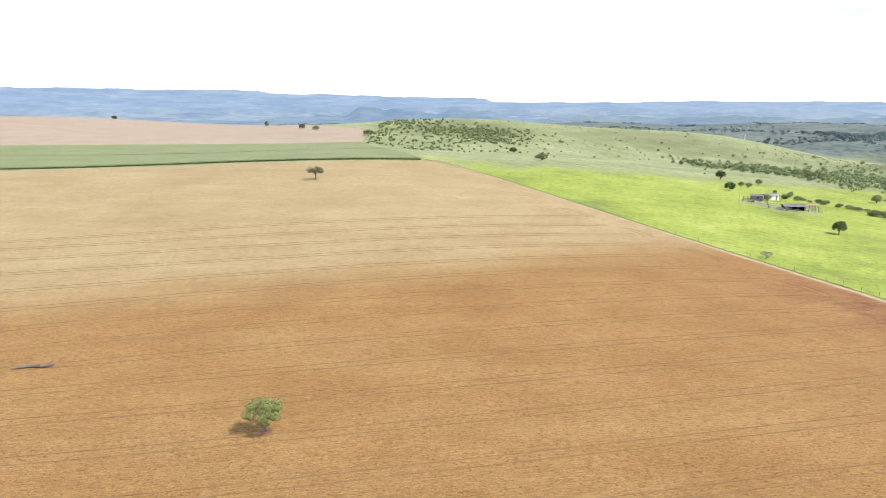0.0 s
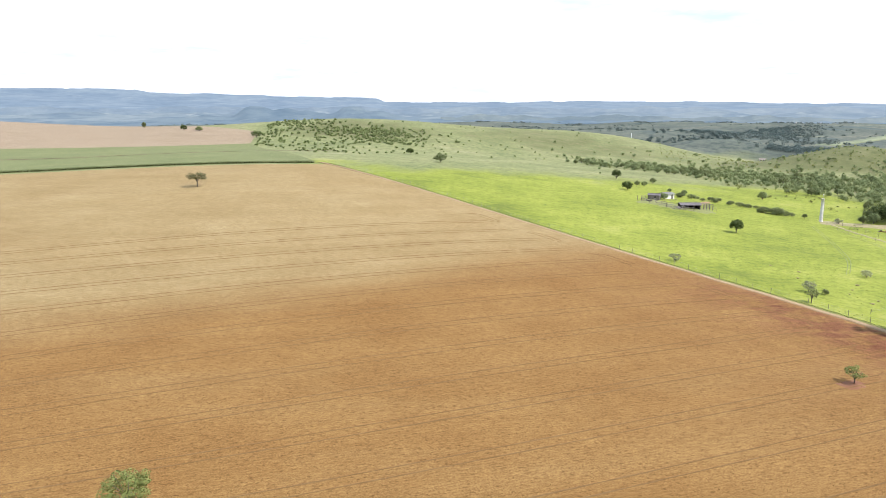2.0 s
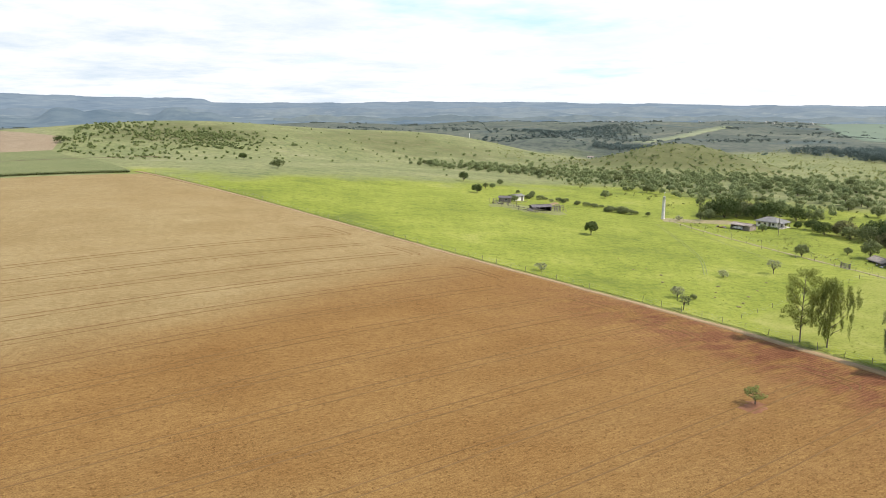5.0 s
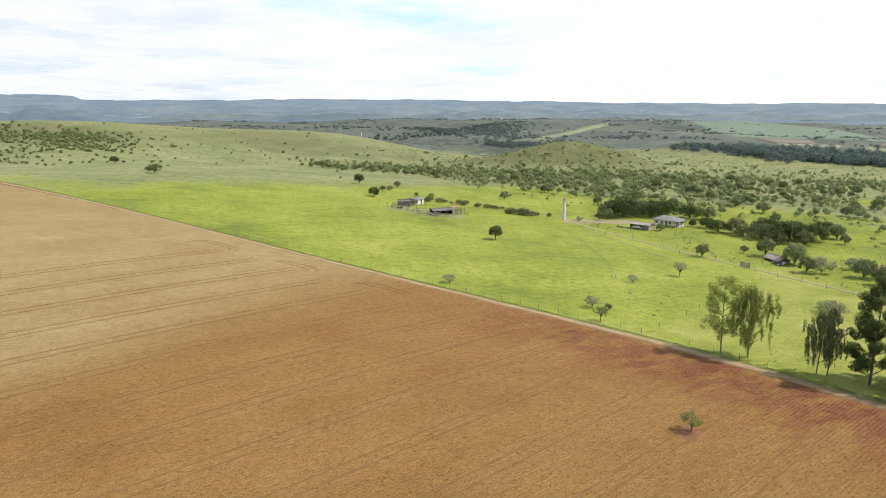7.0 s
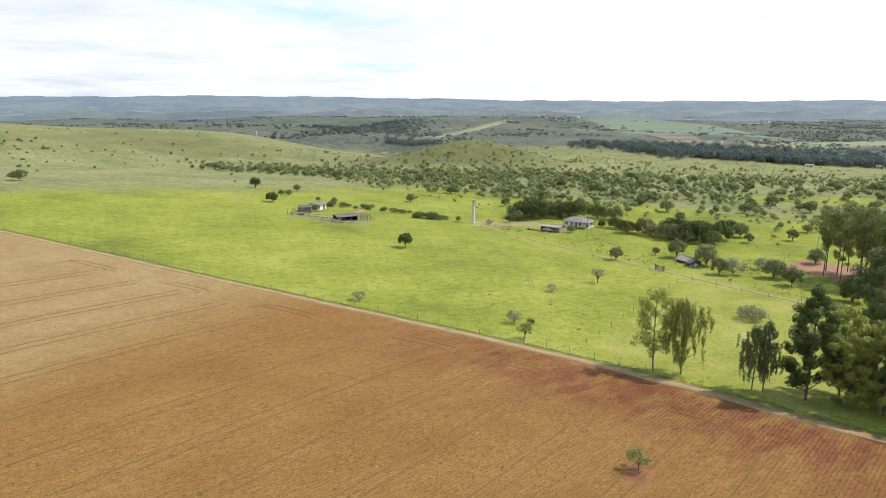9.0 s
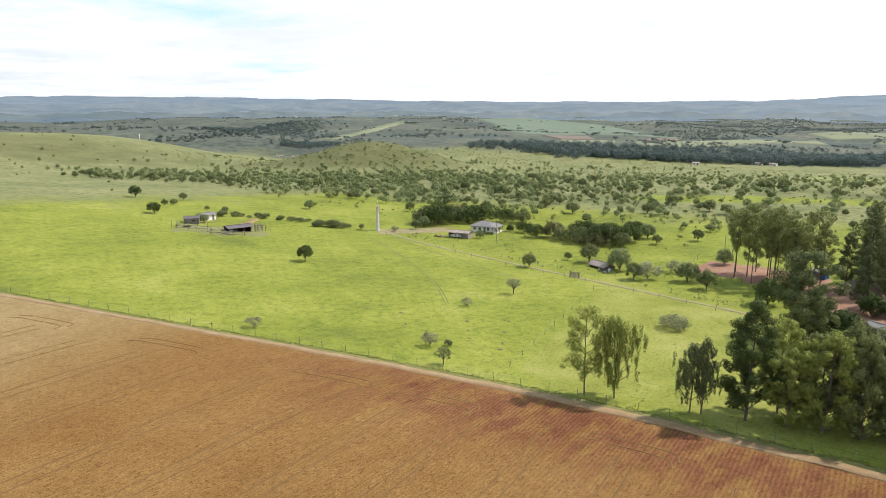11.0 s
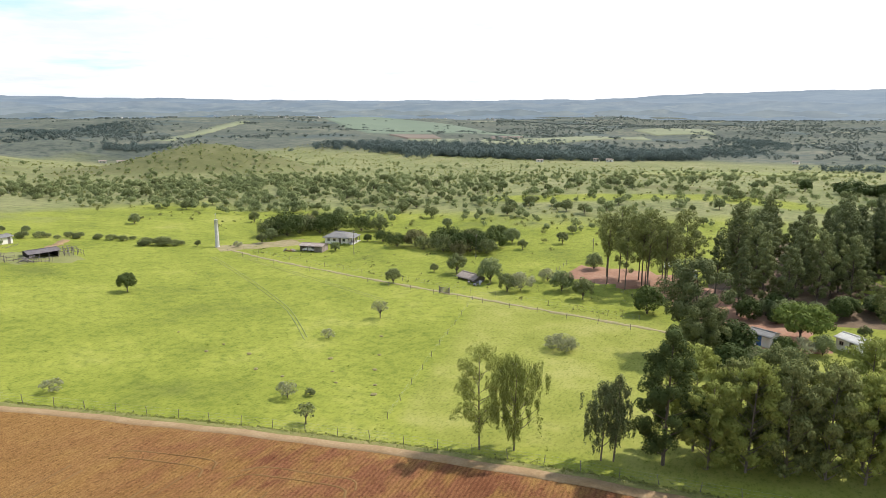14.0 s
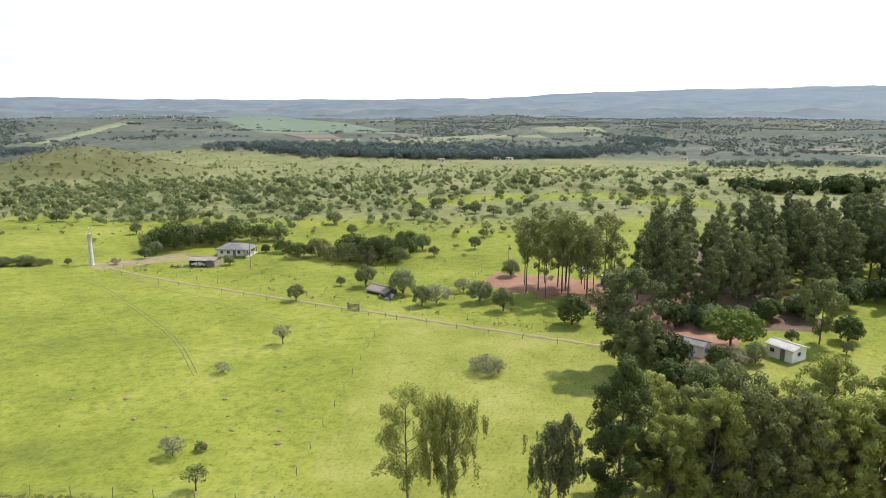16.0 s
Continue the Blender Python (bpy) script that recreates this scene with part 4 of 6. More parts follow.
plant("small_tree", 48.4, 343.0, round_tree_meshes(47, 3.8, 6.4, 1530, M_LEAF, M_BARK, 0.192, 0.2, 0.7), "broad green tree below the hill", "tree")
plant("small_tree", 41.5, 414.4, round_tree_meshes(48, 3.6, 4.2, 1020, M_DARKLEAF, M_BARK, 0.208, 0.2, 0.8), "small dark tree at the hill foot", "tree")
plant("small_tree", 163.0, 170.3, round_tree_meshes(49, 3.5, 3.7, 1700, M_LEAF, M_BARK, 0.136, 0.14, 0.85, 0.1), "small round green tree beside the track", "tree")
plant("thorn_bush", 137.3, 155.9, round_tree_meshes(50, 3.6, 3.6, 607, M_GREYLEAF, M_BARK, 0.120, 0.3, 0.7, 0.6), "grey thin-leaved bush on the pasture", "bush")
plant("thorn_bush", 121.7, 156.0, round_tree_meshes(51, 1.8, 2.8, 392, M_GREYLEAF, M_BARK, 0.112, 0.1, 0.65, 0.6), "low grey thorn bush in the grass", "bush")
plant("thorn_bush", 80.7, 169.9, round_tree_meshes(52, 1.9, 3.2, 448, M_GREYLEAF, M_BARK, 0.120, 0.1, 0.65, 0.5), "low grey thorn bush near the fence", "bush")
plant("thorn_bush", 97.8, 143.6, round_tree_meshes(53, 2.4, 3.0, 523, M_GREYLEAF, M_BARK, 0.120, 0.15, 0.7, 0.5), "grey-green bush casting shade on the pasture", "bush")
plant("thorn_bush", 100.2, 141.6, round_tree_meshes(54, 1.1, 1.6, 340, M_LEAF, M_BARK, 0.112, 0.1, 0.7, 0.4), "little green bush beside a grey one", "bush")
plant("small_tree", 92.9, 136.0, round_tree_meshes(55, 2.8, 2.8, 430, M_LEAF, M_BARK, 0.120, 0.35, 0.7, 0.6), "thin sapling close to the fence", "tree")
plant("thorn_bush", 137.8, 118.9, round_tree_meshes(56, 2.5, 5.8, 1870, M_GREYLEAF, M_BARK, 0.128, 0.05, 0.5, 0.2), "broad low grey bush before the track", "bush")

# trees along the back of the far field
for k, (x, y, h, w) in enumerate([(-294.7, 637.3, 3.6, 5.0), (-152.1, 612.5, 5.0, 3.4), (-115.3, 580.8, 4.2, 5.0), (-102.0, 569.8, 3.6, 5.6), (-55.0, 520.7, 4.8, 8.4)]):
    plant("small_tree", x, y, round_tree_meshes(140 + k, h, w, 1100, M_LEAF if k % 2 else M_DARKLEAF, M_BARK, 0.22, 0.12, 0.8, 0.2), "bushy tree at the back edge of the far field", "tree", "far field trees")

# trees round the ruined hut and between track and yard
NEAR = [(175.4, 150.9, 5.6, 7.6, 0), (179.2, 162.0, 5.0, 4.6, 1), (171.4, 141.2, 4.4, 6.6, 2), (168.6, 143.4, 4.2, 5.0, 1), (174.7, 132.8, 4.6, 5.4, 0), (170.4, 126.3, 4.6, 4.4, 1), (166.1, 111.5, 5.6, 6.6, 3), (197.9, 133.0, 4.1, 4.4, 0),
        (224.4, 151.4, 3.6, 5.4, 1), (212.9, 159.1, 3.0, 3.0, 1), (219.8, 165.5, 4.6, 4.6, 0), (182.0, 139.0, 3.2, 4.0, 2), (178.0, 168.0, 2.2, 3.0, 1)]
kinds4 = [round_tree_meshes(60, 1.0, 1.15, 2550, M_SAVLEAF, M_BARK, 0.034, 0.10, 0.85, 0.1), round_tree_meshes(61, 1.0, 1.0, 1615, M_LEAF, M_BARK, 0.037, 0.16, 0.8, 0.5),
          round_tree_meshes(62, 1.0, 1.4, 1530, M_GREYLEAF, M_BARK, 0.037, 0.12, 0.7, 0.7), round_tree_meshes(63, 1.0, 1.1, 3060, M_DARKLEAF, M_BARK, 0.035, 0.03, 0.9, 0.0)]
words4 = ["rounded green tree by the farm track", "open-crowned small green tree in rough grass", "grey twiggy bush in rough grass", "dense dark round bush at the yard edge"]
for k, (x, y, h, w, kind) in enumerate(NEAR):
    plant("small_tree" if kind < 2 else "bush", x, y, kinds4[kind], words4[kind], "tree" if kind < 2 else "bush", "trees along the track", k * 77.0, h)

# dark thicket beside the farmhouse and the trees behind it
THICKET = [(200.7, 194.5, 6.4), (204.0, 190.0, 5.6), (200.9, 185.2, 5.0), (201.1, 178.7, 7.0), (206.0, 180.0, 6.8), (203.3, 171.4, 7.6), (208.6, 174.0, 7.0), (203.5, 166.0, 6.4), (211.0, 168.0, 6.0), (224.1, 172.7, 5.4), (215.0, 176.0, 6.6), (198.6, 172.0, 4.2),
           (196.3, 234.0, 7.2), (201.5, 233.0, 6.4), (206.0, 228.5, 6.0), (211.0, 226.0, 5.6), (215.8, 219.2, 5.0), (219.0, 214.0, 5.0), (192.5, 237.0, 5.0), (205.0, 202.5, 3.4), (214.0, 232.0, 5.6), (208.0, 236.0, 6.2)]
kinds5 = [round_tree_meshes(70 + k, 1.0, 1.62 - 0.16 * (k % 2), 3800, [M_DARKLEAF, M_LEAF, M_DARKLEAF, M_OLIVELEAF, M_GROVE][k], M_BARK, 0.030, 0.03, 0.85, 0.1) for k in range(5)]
for k, (x, y, h) in enumerate(THICKET):
    plant("evergreen_tree", x, y, kinds5[(k * 3) % 5 if k % 4 else 0], "dark spreading evergreen in the thicket by the farmhouse", "tree", "farmhouse thicket", k * 61.0, h * (0.64 + 0.30 * ((k * 5) % 7) / 6 + (0.22 if k > 11 else 0)))
plant("bush", 186.5, 206.4, kinds4[0], "trimmed green bush beside the cart shed", "bush", "", 10, 2.6)
plant("bush", 203.0, 207.0, kinds4[3], "round dark bush beside the farmhouse", "bush", "", 40, 2.4)
plant("bush", 182.6, 231.5, kinds4[1], "loose green bush on the bare yard", "bush", "", 40, 3.2)
plant("bush", 173.6, 232.2, kinds4[2], "low bush at the foot of the tower", "bush", "", 90, 2.0)
plant("bush", 167.0, 241.5, kinds4[1], "low bush at the foot of the tower", "bush", "", 140, 1.9)
plant("bush", 188.0, 233.0, kinds4[0], "broad green bush on the bare yard", "bush", "", 200, 3.8)

# hedge-like bushes in the wet hollow, behind the white shed and along to the tower
low_bush = round_tree_meshes(64, 1.0, 1.9, 1300, M_LEAF, M_BARK, 0.055, 0.0, 0.85, 0.3)
HOLLOW = [(136.0, 282.0, 1.8), (138.0, 281.5, 2.0), (140.2, 280.8, 1.9), (142.4, 280.2, 1.6), (144.6, 277.6, 1.3), (146.4, 276.0, 1.5), (148.4, 274.2, 1.7), (149.8, 273.2, 1.2), (151.2, 272.0, 1.6), (153.0, 269.6, 1.7), (154.4, 268.2, 1.3), (155.8, 266.4, 1.6), (157.2, 264.8, 1.2), (158.6, 263.0, 1.5), (160.2, 261.4, 1.2),
          (156.8, 253.5, 1.9), (158.6, 252.0, 2.2), (160.2, 250.4, 2.4), (161.8, 248.8, 2.3), (163.2, 247.6, 2.0), (164.8, 246.4, 1.8), (159.6, 253.0, 2.0), (162.8, 249.8, 2.1)]
for k, (x, y, h) in enumerate(HOLLOW):
    plant("bush", x + math.sin(k * 2.3), y + math.cos(k * 3.1), low_bush, "dark green bush in the wet hollow", "bush", "hollow bushes", k * 50.0, h * (0.75 + 0.4 * ((k * 3) % 5) / 4))
for k, (x, y, h) in enumerate([(179.1, 286.2, 3.5), (208.8, 260.8, 3.8), (144.3, 288.3, 2.2), (140.0, 293.0, 1.8), (126.6, 270.6, 2.6), (131.0, 305.9, 2.6), (135.4, 308.0, 2.4), (145.5, 320.8, 3.0)]):
    plant("small_tree", x, y, kinds4[k % 2], "small round green tree above the hollow", "tree", "trees above the hollow", k * 83.0, h)

# ---- the farm grove ----
GROVE = "eucalyptus grove"
bare = [eucalyptus_meshes(80 + k, 17.6, 7.0, 0.30 + 0.06 * k, 4600, M_EUC, M_BARK, 0.3, 0.014, 0.175, 0.25, 1.2, 0.010, "cloud", 0.12) for k in range(3)]
rng = np.random.default_rng(7)
for k in range(17):
    a, r = k * 2.4, 2.0 * math.sqrt(k)
    x, y = 189.0 + r * math.cos(a) * 1.1 + 1.2 * rng.normal(), 117.5 + r * math.sin(a) * 1.35 + 1.2 * rng.normal()
    plant("eucalyptus_tree", x, y, bare[k % 3], "tall eucalyptus with a bare dark trunk over red earth", "tree", "bare-trunked cluster", rng.random() * 360, 0.70 + 0.36 * rng.random())
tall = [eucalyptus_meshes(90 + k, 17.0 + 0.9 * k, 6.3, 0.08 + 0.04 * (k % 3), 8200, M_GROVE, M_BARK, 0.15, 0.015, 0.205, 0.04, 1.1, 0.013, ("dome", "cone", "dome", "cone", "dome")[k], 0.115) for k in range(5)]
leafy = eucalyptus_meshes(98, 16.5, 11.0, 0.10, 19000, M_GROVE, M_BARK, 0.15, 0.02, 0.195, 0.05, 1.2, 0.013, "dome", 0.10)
plant("eucalyptus_tree", 147.0, 99.0, leafy, "dense tall eucalyptus leafy to the ground", "tree", GROVE, 20, 0.97)
plant("eucalyptus_tree", 143.4, 97.6, leafy, "dense tall eucalyptus leafy to the ground", "tree", GROVE, 120, 0.62)
plant("eucalyptus_tree", 169.1, 70.2, eucalyptus_meshes(97, 11.2, 7.6, 0.16, 7500, M_EUC, M_BARK, 0.2, 0.03, 0.18, 0.08, 1.0, 0.013, "cloud", 0.12), "pale lone eucalyptus on the grass behind the huts", "tree", GROVE)
rng = np.random.default_rng(15)
for i in range(18):
    for j in range(22):
        x, y = 158 + i * 7.0 + 5.0 * (rng.random() - 0.5), -2 + j * 6.4 + 4.6 * (rng.random() - 0.5)
        d, a = math.hypot(x - 41, y - 87), math.degrees(math.atan2(x - 41, y - 87))
        if not 82.8 < a < 110 or d < np.interp(a, [82.5, 85, 87, 91, 95, 99, 104], [152, 134, 129, 135, 150, 158, 160]) or d > 163 + (a - 82.5) * 3.3:
            continue
        if math.hypot(x - 190, y - 117) < 13 or math.hypot(x - 178, y - 102) < 6:
            continue
        plant("eucalyptus_tree", x, y, tall[int(rng.random() * 5)], "tall eucalyptus with shade-darkened leaves standing close in the grove", "tree", GROVE, rng.random() * 360, 0.72 + 0.27 * rng.random())
for k, (x, y, h, kind, name, text) in enumerate([(147.2, 93.1, 6.2, 3, "bush", "dark leafy bush before the hut"), (149.5, 96.0, 5.0, 0, "bush", "dark leafy bush before the hut"), (161.3, 84.0, 6.6, 0, "shade_tree", "broad bright shade tree between the huts"),
        (151.5, 86.0, 3.6, 3, "bush", "low dark bush among the huts"), (156.0, 80.5, 3.4, 0, "bush", "leafy bush beside the white hut"), (172.3, 65.6, 4.4, 3, "bush", "round dark bush on the grass"), (165.2, 66.7, 2.2, 1, "bush", "small bush behind the white hut"), (150.2, 92.6, 3.6, 0, "bush", "green bush against the hut wall"), (154.0, 83.5, 3.0, 2, "bush", "grey bush among the huts"), (168.0, 74.5, 2.4, 1, "bush", "small bush behind the white hut"), (139.0, 92.4, 5.0, 3, "bush", "dark leafy bush before the hut"), (141.6, 88.6, 4.4, 0, "bush", "green bush before the hut"), (136.4, 87.6, 4.4, 3, "bush", "dark leafy bush before the hut"), (133.6, 92.0, 3.4, 1, "bush", "loose bush beside the grove"), (144.6, 84.6, 4.0, 0, "bush", "green bush before the hut"), (128.0, 78.0, 4.0, 1, "bush", "loose bush behind the fence row"), (131.0, 71.0, 4.4, 0, "bush", "loose bush behind the fence row")]):
    plant(name, x, y, kinds4[kind] if name == "bush" else round_tree_meshes(99, 1.0, 1.5, 3060, M_BRIGHT, M_BARK, 0.036, 0.3, 0.6, 0.2), text, "bush" if name == "bush" else "tree", "", k * 40.0, h)

# dark bushes added along the front edge in place of the grove's shade
for k in range(30):
    a, d = radians(84 + 19 * (k + rng.random()) / 30), 127 + 2.2 * max(0, k - 12) + 10 * rng.random()
    x, y = 41 + d * math.sin(a), 87 + d * math.cos(a)
    if math.hypot(x - 178, y - 100) > 8 and math.hypot(x - 162, y - 90) > 5:
        plant("bush", x, y, kinds4[3 if k % 3 else 0], "dark bush added to stand in for shade under the grove trees", "bush", "grove undergrowth", k * 49.0, 2.2 + 2.4 * rng.random())

# ---- savanna ----
SAV = [round_tree_meshes(110 + k, 1.0, 1.05 + 0.13 * (k % 3), 850, [M_SAVLEAF, M_SAVLEAF, M_LEAF, M_SAVLEAF, M_LEAF][k], M_BARK, 0.060, 0.14, 0.9, 0.1) for k in range(5)]


def savanna_density(x, y):
    """Trees stand thickest along the foot of the mound and thin out towards the river and the pasture."""
    edge = soft_step(x - np.interp(y, [100, 150, 200, 240, 310, 340, 380, 440, 560], [262, 226, 232, 222, 197, 188, 186, 150, 130]), 0, 10)
    thick = np.exp(-(((x - 285) / 85) ** 2 + ((y - 345) / 105) ** 2)) + 0.7 * np.exp(-(((x - 200) / 50) ** 2 + ((y - 450) / 40) ** 2))
    east = 0.17 * np.exp(-((x - 330) / 170) ** 2 - ((y - 190) / 120) ** 2)
    bald = 1 - 0.97 * np.exp(-(((x - 383) / 70) ** 2 + ((y - 480) / 68) ** 2))
    return edge * (0.05 * (1 - soft_step(y - 0.45 * x, 180, 290)) + 0.85 * thick + east) * bald


rng = np.random.default_rng(77)
near_trees, far_trees = [], []
while len(near_trees) + len(far_trees) < 2250:
    x, y = 110 + 620 * rng.random(), -20 + 660 * rng.random()
    d = math.hypot(x - 30, y - 75)
    a = math.degrees(math.atan2(x - 30, y - 75))
    if d > 640 or a > 112 or rng.random() > savanna_density(x, y):
        continue
    if 79 < a < 112 and d < 225 + (a - 82) * 3:
        continue
    h = 2.0 + 2.5 * rng.random() ** 1.4
    if len(near_trees) < 290 and d < 420 and all((x - u) ** 2 + (y - v) ** 2 > 9 for u, v, _ in near_trees):
        near_trees.append((x, y, h))
    else:
        far_trees.append((x, y, h * 0.9))
for k, (x, y, h) in enumerate(near_trees):
    plant("savanna_tree", x, y, SAV[k % 5], "low round savanna tree in dull grass" if k % 5 != 4 else "grey-leaved savanna tree in dull grass", "tree", "savanna trees", rng.random() * 360, h)


def crowd(name, spots, per, size, mat, label, seed, wide=0.55, tall_by=0.8, stem=0.25, lumps=4, loose=0.19):
    """Many plants too far off or too many to tell apart, as one mesh: spots are x, y, height."""
    rng = np.random.default_rng(seed)
    spots = np.asarray(spots)
    z = height(spots[:, 0], spots[:, 1])
    clumps = []
    for (x, y, h), g in zip(spots, z):
        for _ in range(lumps):
            o = rng.normal(size=3) * [loose, loose, 0.6 * loose] * h
            clumps.append((x + o[0], y + o[1], g + h * (0.5 + stem * 0.4) + o[2], h * wide * (0.55 + 0.3 * rng.random())))
    v, f, ln = leaves(rng, clumps, per * len(spots), size, 0.1, tall_by, 0.55)
    return tagged(new(name, np_mesh(name, v, f, mat, True, ln)), label, "trees", kind="stuff")


crowd("savanna_thicket", far_trees, 90, 0.30, M_SAVLEAF, "scattered savanna trees and shrubs running towards the river", 5, 0.52, 0.85, 0.25, 3, 0.11)
rng = np.random.default_rng(8)
hill = [(x, y, (0.8 + 1.0 * rng.random()) * tall) for cx, cy, sx, sy, n, tall in (
            (-30, 592, 16, 16, 120, 1.1), (24, 548, 24, 13, 330, 1.1), (34, 512, 16, 10, 90, 1.0), (-18, 455, 22, 42, 110, 0.85), (-46, 520, 9, 34, 60, 1.1),
            (10, 500, 34, 22, 70, 0.8), (85, 500, 60, 60, 50, 0.7), (180, 600, 80, 50, 40, 0.7), (-62, 535, 6, 8, 12, 1.4), (372, 466, 34, 30, 130, 0.6))
        for x, y in [(cx + sx * rng.normal(), cy + sy * rng.normal()) for _ in range(n)] if x > (-52 if y > 470 else -0.4 * (y - 400) - 16)]
crowd("hill_shrubs", hill, 46, 0.34, M_SHRUB, "green shrubs and low trees in clumps on the hill", 6, 0.72, 0.75, 0.0)
low = []
while len(low) < 4200:
    x, y = 100 + 600 * rng.random(), 60 + 560 * rng.random()
    if x > np.interp(y, [100, 150, 240, 310, 380, 440, 640], [235, 215, 195, 185, 195, 215, 300]):
        low.append((x, y, 0.4 + 1.1 * rng.random() ** 2))
crowd("low_scrub", low, 13, 0.27, M_RANK, "low scrub and tall grass clumps across the savanna", 7, 0.7, 0.7, 0.0)

# ---- the valley and beyond ----
rng = np.random.default_rng(21)


def along(points, n, spread):
    p = np.asarray(points, float)
    d = np.r_[0, np.cumsum(np.hypot(*np.diff(p, axis=0).T))]
    s = rng.random(n) * d[-1]
    return [(np.interp(v, d, p[:, 0]) + spread * rng.normal(), np.interp(v, d, p[:, 1]) + spread * rng.normal()) for v in s]


COPSE = [(374, 80), (382, 64), (395, 46), (412, 20)]
river = [(x, y, (4.0 + 3.2 * rng.random()) * (1 + 0.4 * math.sin(x / 31 + y / 23))) for x, y in along([(655, 545), (682, 505), (725, 452), (775, 392), (845, 322), (905, 250)], 1250, 30)]
river += [(x, y, 5.5 + 4.5 * rng.random()) for x, y in along([(640, 500), (668, 442), (712, 372), (780, 300), (830, 225)], 420, 10)]
river += [(x, y, 3.6 + 3.4 * rng.random()) for x, y in along([(905, 225), (1000, 205), (1130, 200), (1300, 230)], 260, 26)]
river += [(x, y, 3.5 + 3 * rng.random()) for x, y in along([(690, 95), (715, 60), (735, 20), (760, -40)], 90, 13)]
hollow_woods = [(x, y, 3.0 + 2.6 * rng.random()) for x, y in along([(560, 1080), (640, 1150), (740, 1220), (900, 1350)], 300, 26)] + [(x, y, 2.6 + 2.4 * rng.random()) for x, y in along([(455, 990), (480, 990), (508, 997), (560, 1026), (652, 1094), (760, 1140), (860, 1250)], 330, 18)]
river += [(x, y, 3.4 + 3.0 * rng.random()) for x, y in along([(500, 775), (524, 755), (560, 790), (610, 815)], 110, 11)]
plant("evergreen_tree", 386.4, 96.3, kinds4[3], "lone dark evergreen on the far savanna", "tree", "", 30, 5.2)
copse = [(x, y, 4 + 3.5 * rng.random()) for x, y in along(COPSE, 46, 6)]
crowd("copse", copse, 330, 0.55, M_DARKLEAF, "dark copse of evergreen trees before the river", 29, 0.62, 0.9, 0.0)
# scrub thickening towards the table hills
scrubland = []
while len(scrubland) < 5200:
    d, a = 950 + 1500 * rng.random(), radians(64 + 40 * rng.random())
    x, y = 30 + d * math.sin(a), 75 + d * math.cos(a)
    if not (1060 < x < 1560 and 270 < y < 500) and math.sin(x / 90) + math.sin(y / 70 + x / 130) > -0.9:
        scrubland.append((x, y, 1.6 + 2.2 * rng.random() ** 2))
crowd("far_scrub", scrubland, 11, 1.05, M_FARWOOD, "haze-tinted scrub and low trees beyond the river", 39, 1.1, 0.5, 0.0)
crowd("hollow_woods", hollow_woods, 50, 0.6, M_FOREST, "haze-tinted woods in a far hollow", 19, 0.8, 0.7, 0.0)
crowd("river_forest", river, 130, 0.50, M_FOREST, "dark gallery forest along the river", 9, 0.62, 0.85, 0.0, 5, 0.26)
far = []
for _ in range(330):
    d, a = 800 + 2100 * rng.random() ** 1.15, radians(-35 + 145 * rng.random())
    cx, cy, turn = 30 + d * math.sin(a), 75 + d * math.cos(a), math.pi * rng.random()
    n, long_, wide = int(4 + 22 * rng.random() ** 2), 14 + 46 * rng.random(), 7 + 12 * rng.random()
    for _ in range(n):
        u, v = long_ * rng.normal(), wide * rng.normal()
        far.append((cx + u * math.cos(turn) - v * math.sin(turn), cy + u * math.sin(turn) + v * math.cos(turn), 2.2 + 2.8 * rng.random() ** 2))
far += [(x, y, 2.4 + 2.4 * rng.random()) for x, y in along([(600, 1050), (726, 1110), (890, 1266), (1000, 1400)], 300, 34)]
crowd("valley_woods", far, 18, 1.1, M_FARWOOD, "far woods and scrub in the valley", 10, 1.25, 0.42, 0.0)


# ---- farm buildings ----
def block(name, lo, hi, mat, parent, label="", bevel=0.02):
    """A squared piece between two corners, with its edges taken off."""
    bm = bmesh.new()
    bmesh.ops.create_cube(bm, size=1)
    for v in bm.verts:
        v.co = [lo[k] + (hi[k] - lo[k]) * (v.co[k] + 0.5) for k in range(3)]
    if bevel:
        bmesh.ops.bevel(bm, geom=bm.edges[:], offset=bevel, segments=1, affect="EDGES")
    me = bpy.data.meshes.new(name)
    bm.to_mesh(me)
    bm.free()
    me.materials.append(mat)
    return part(name, me, parent, label)


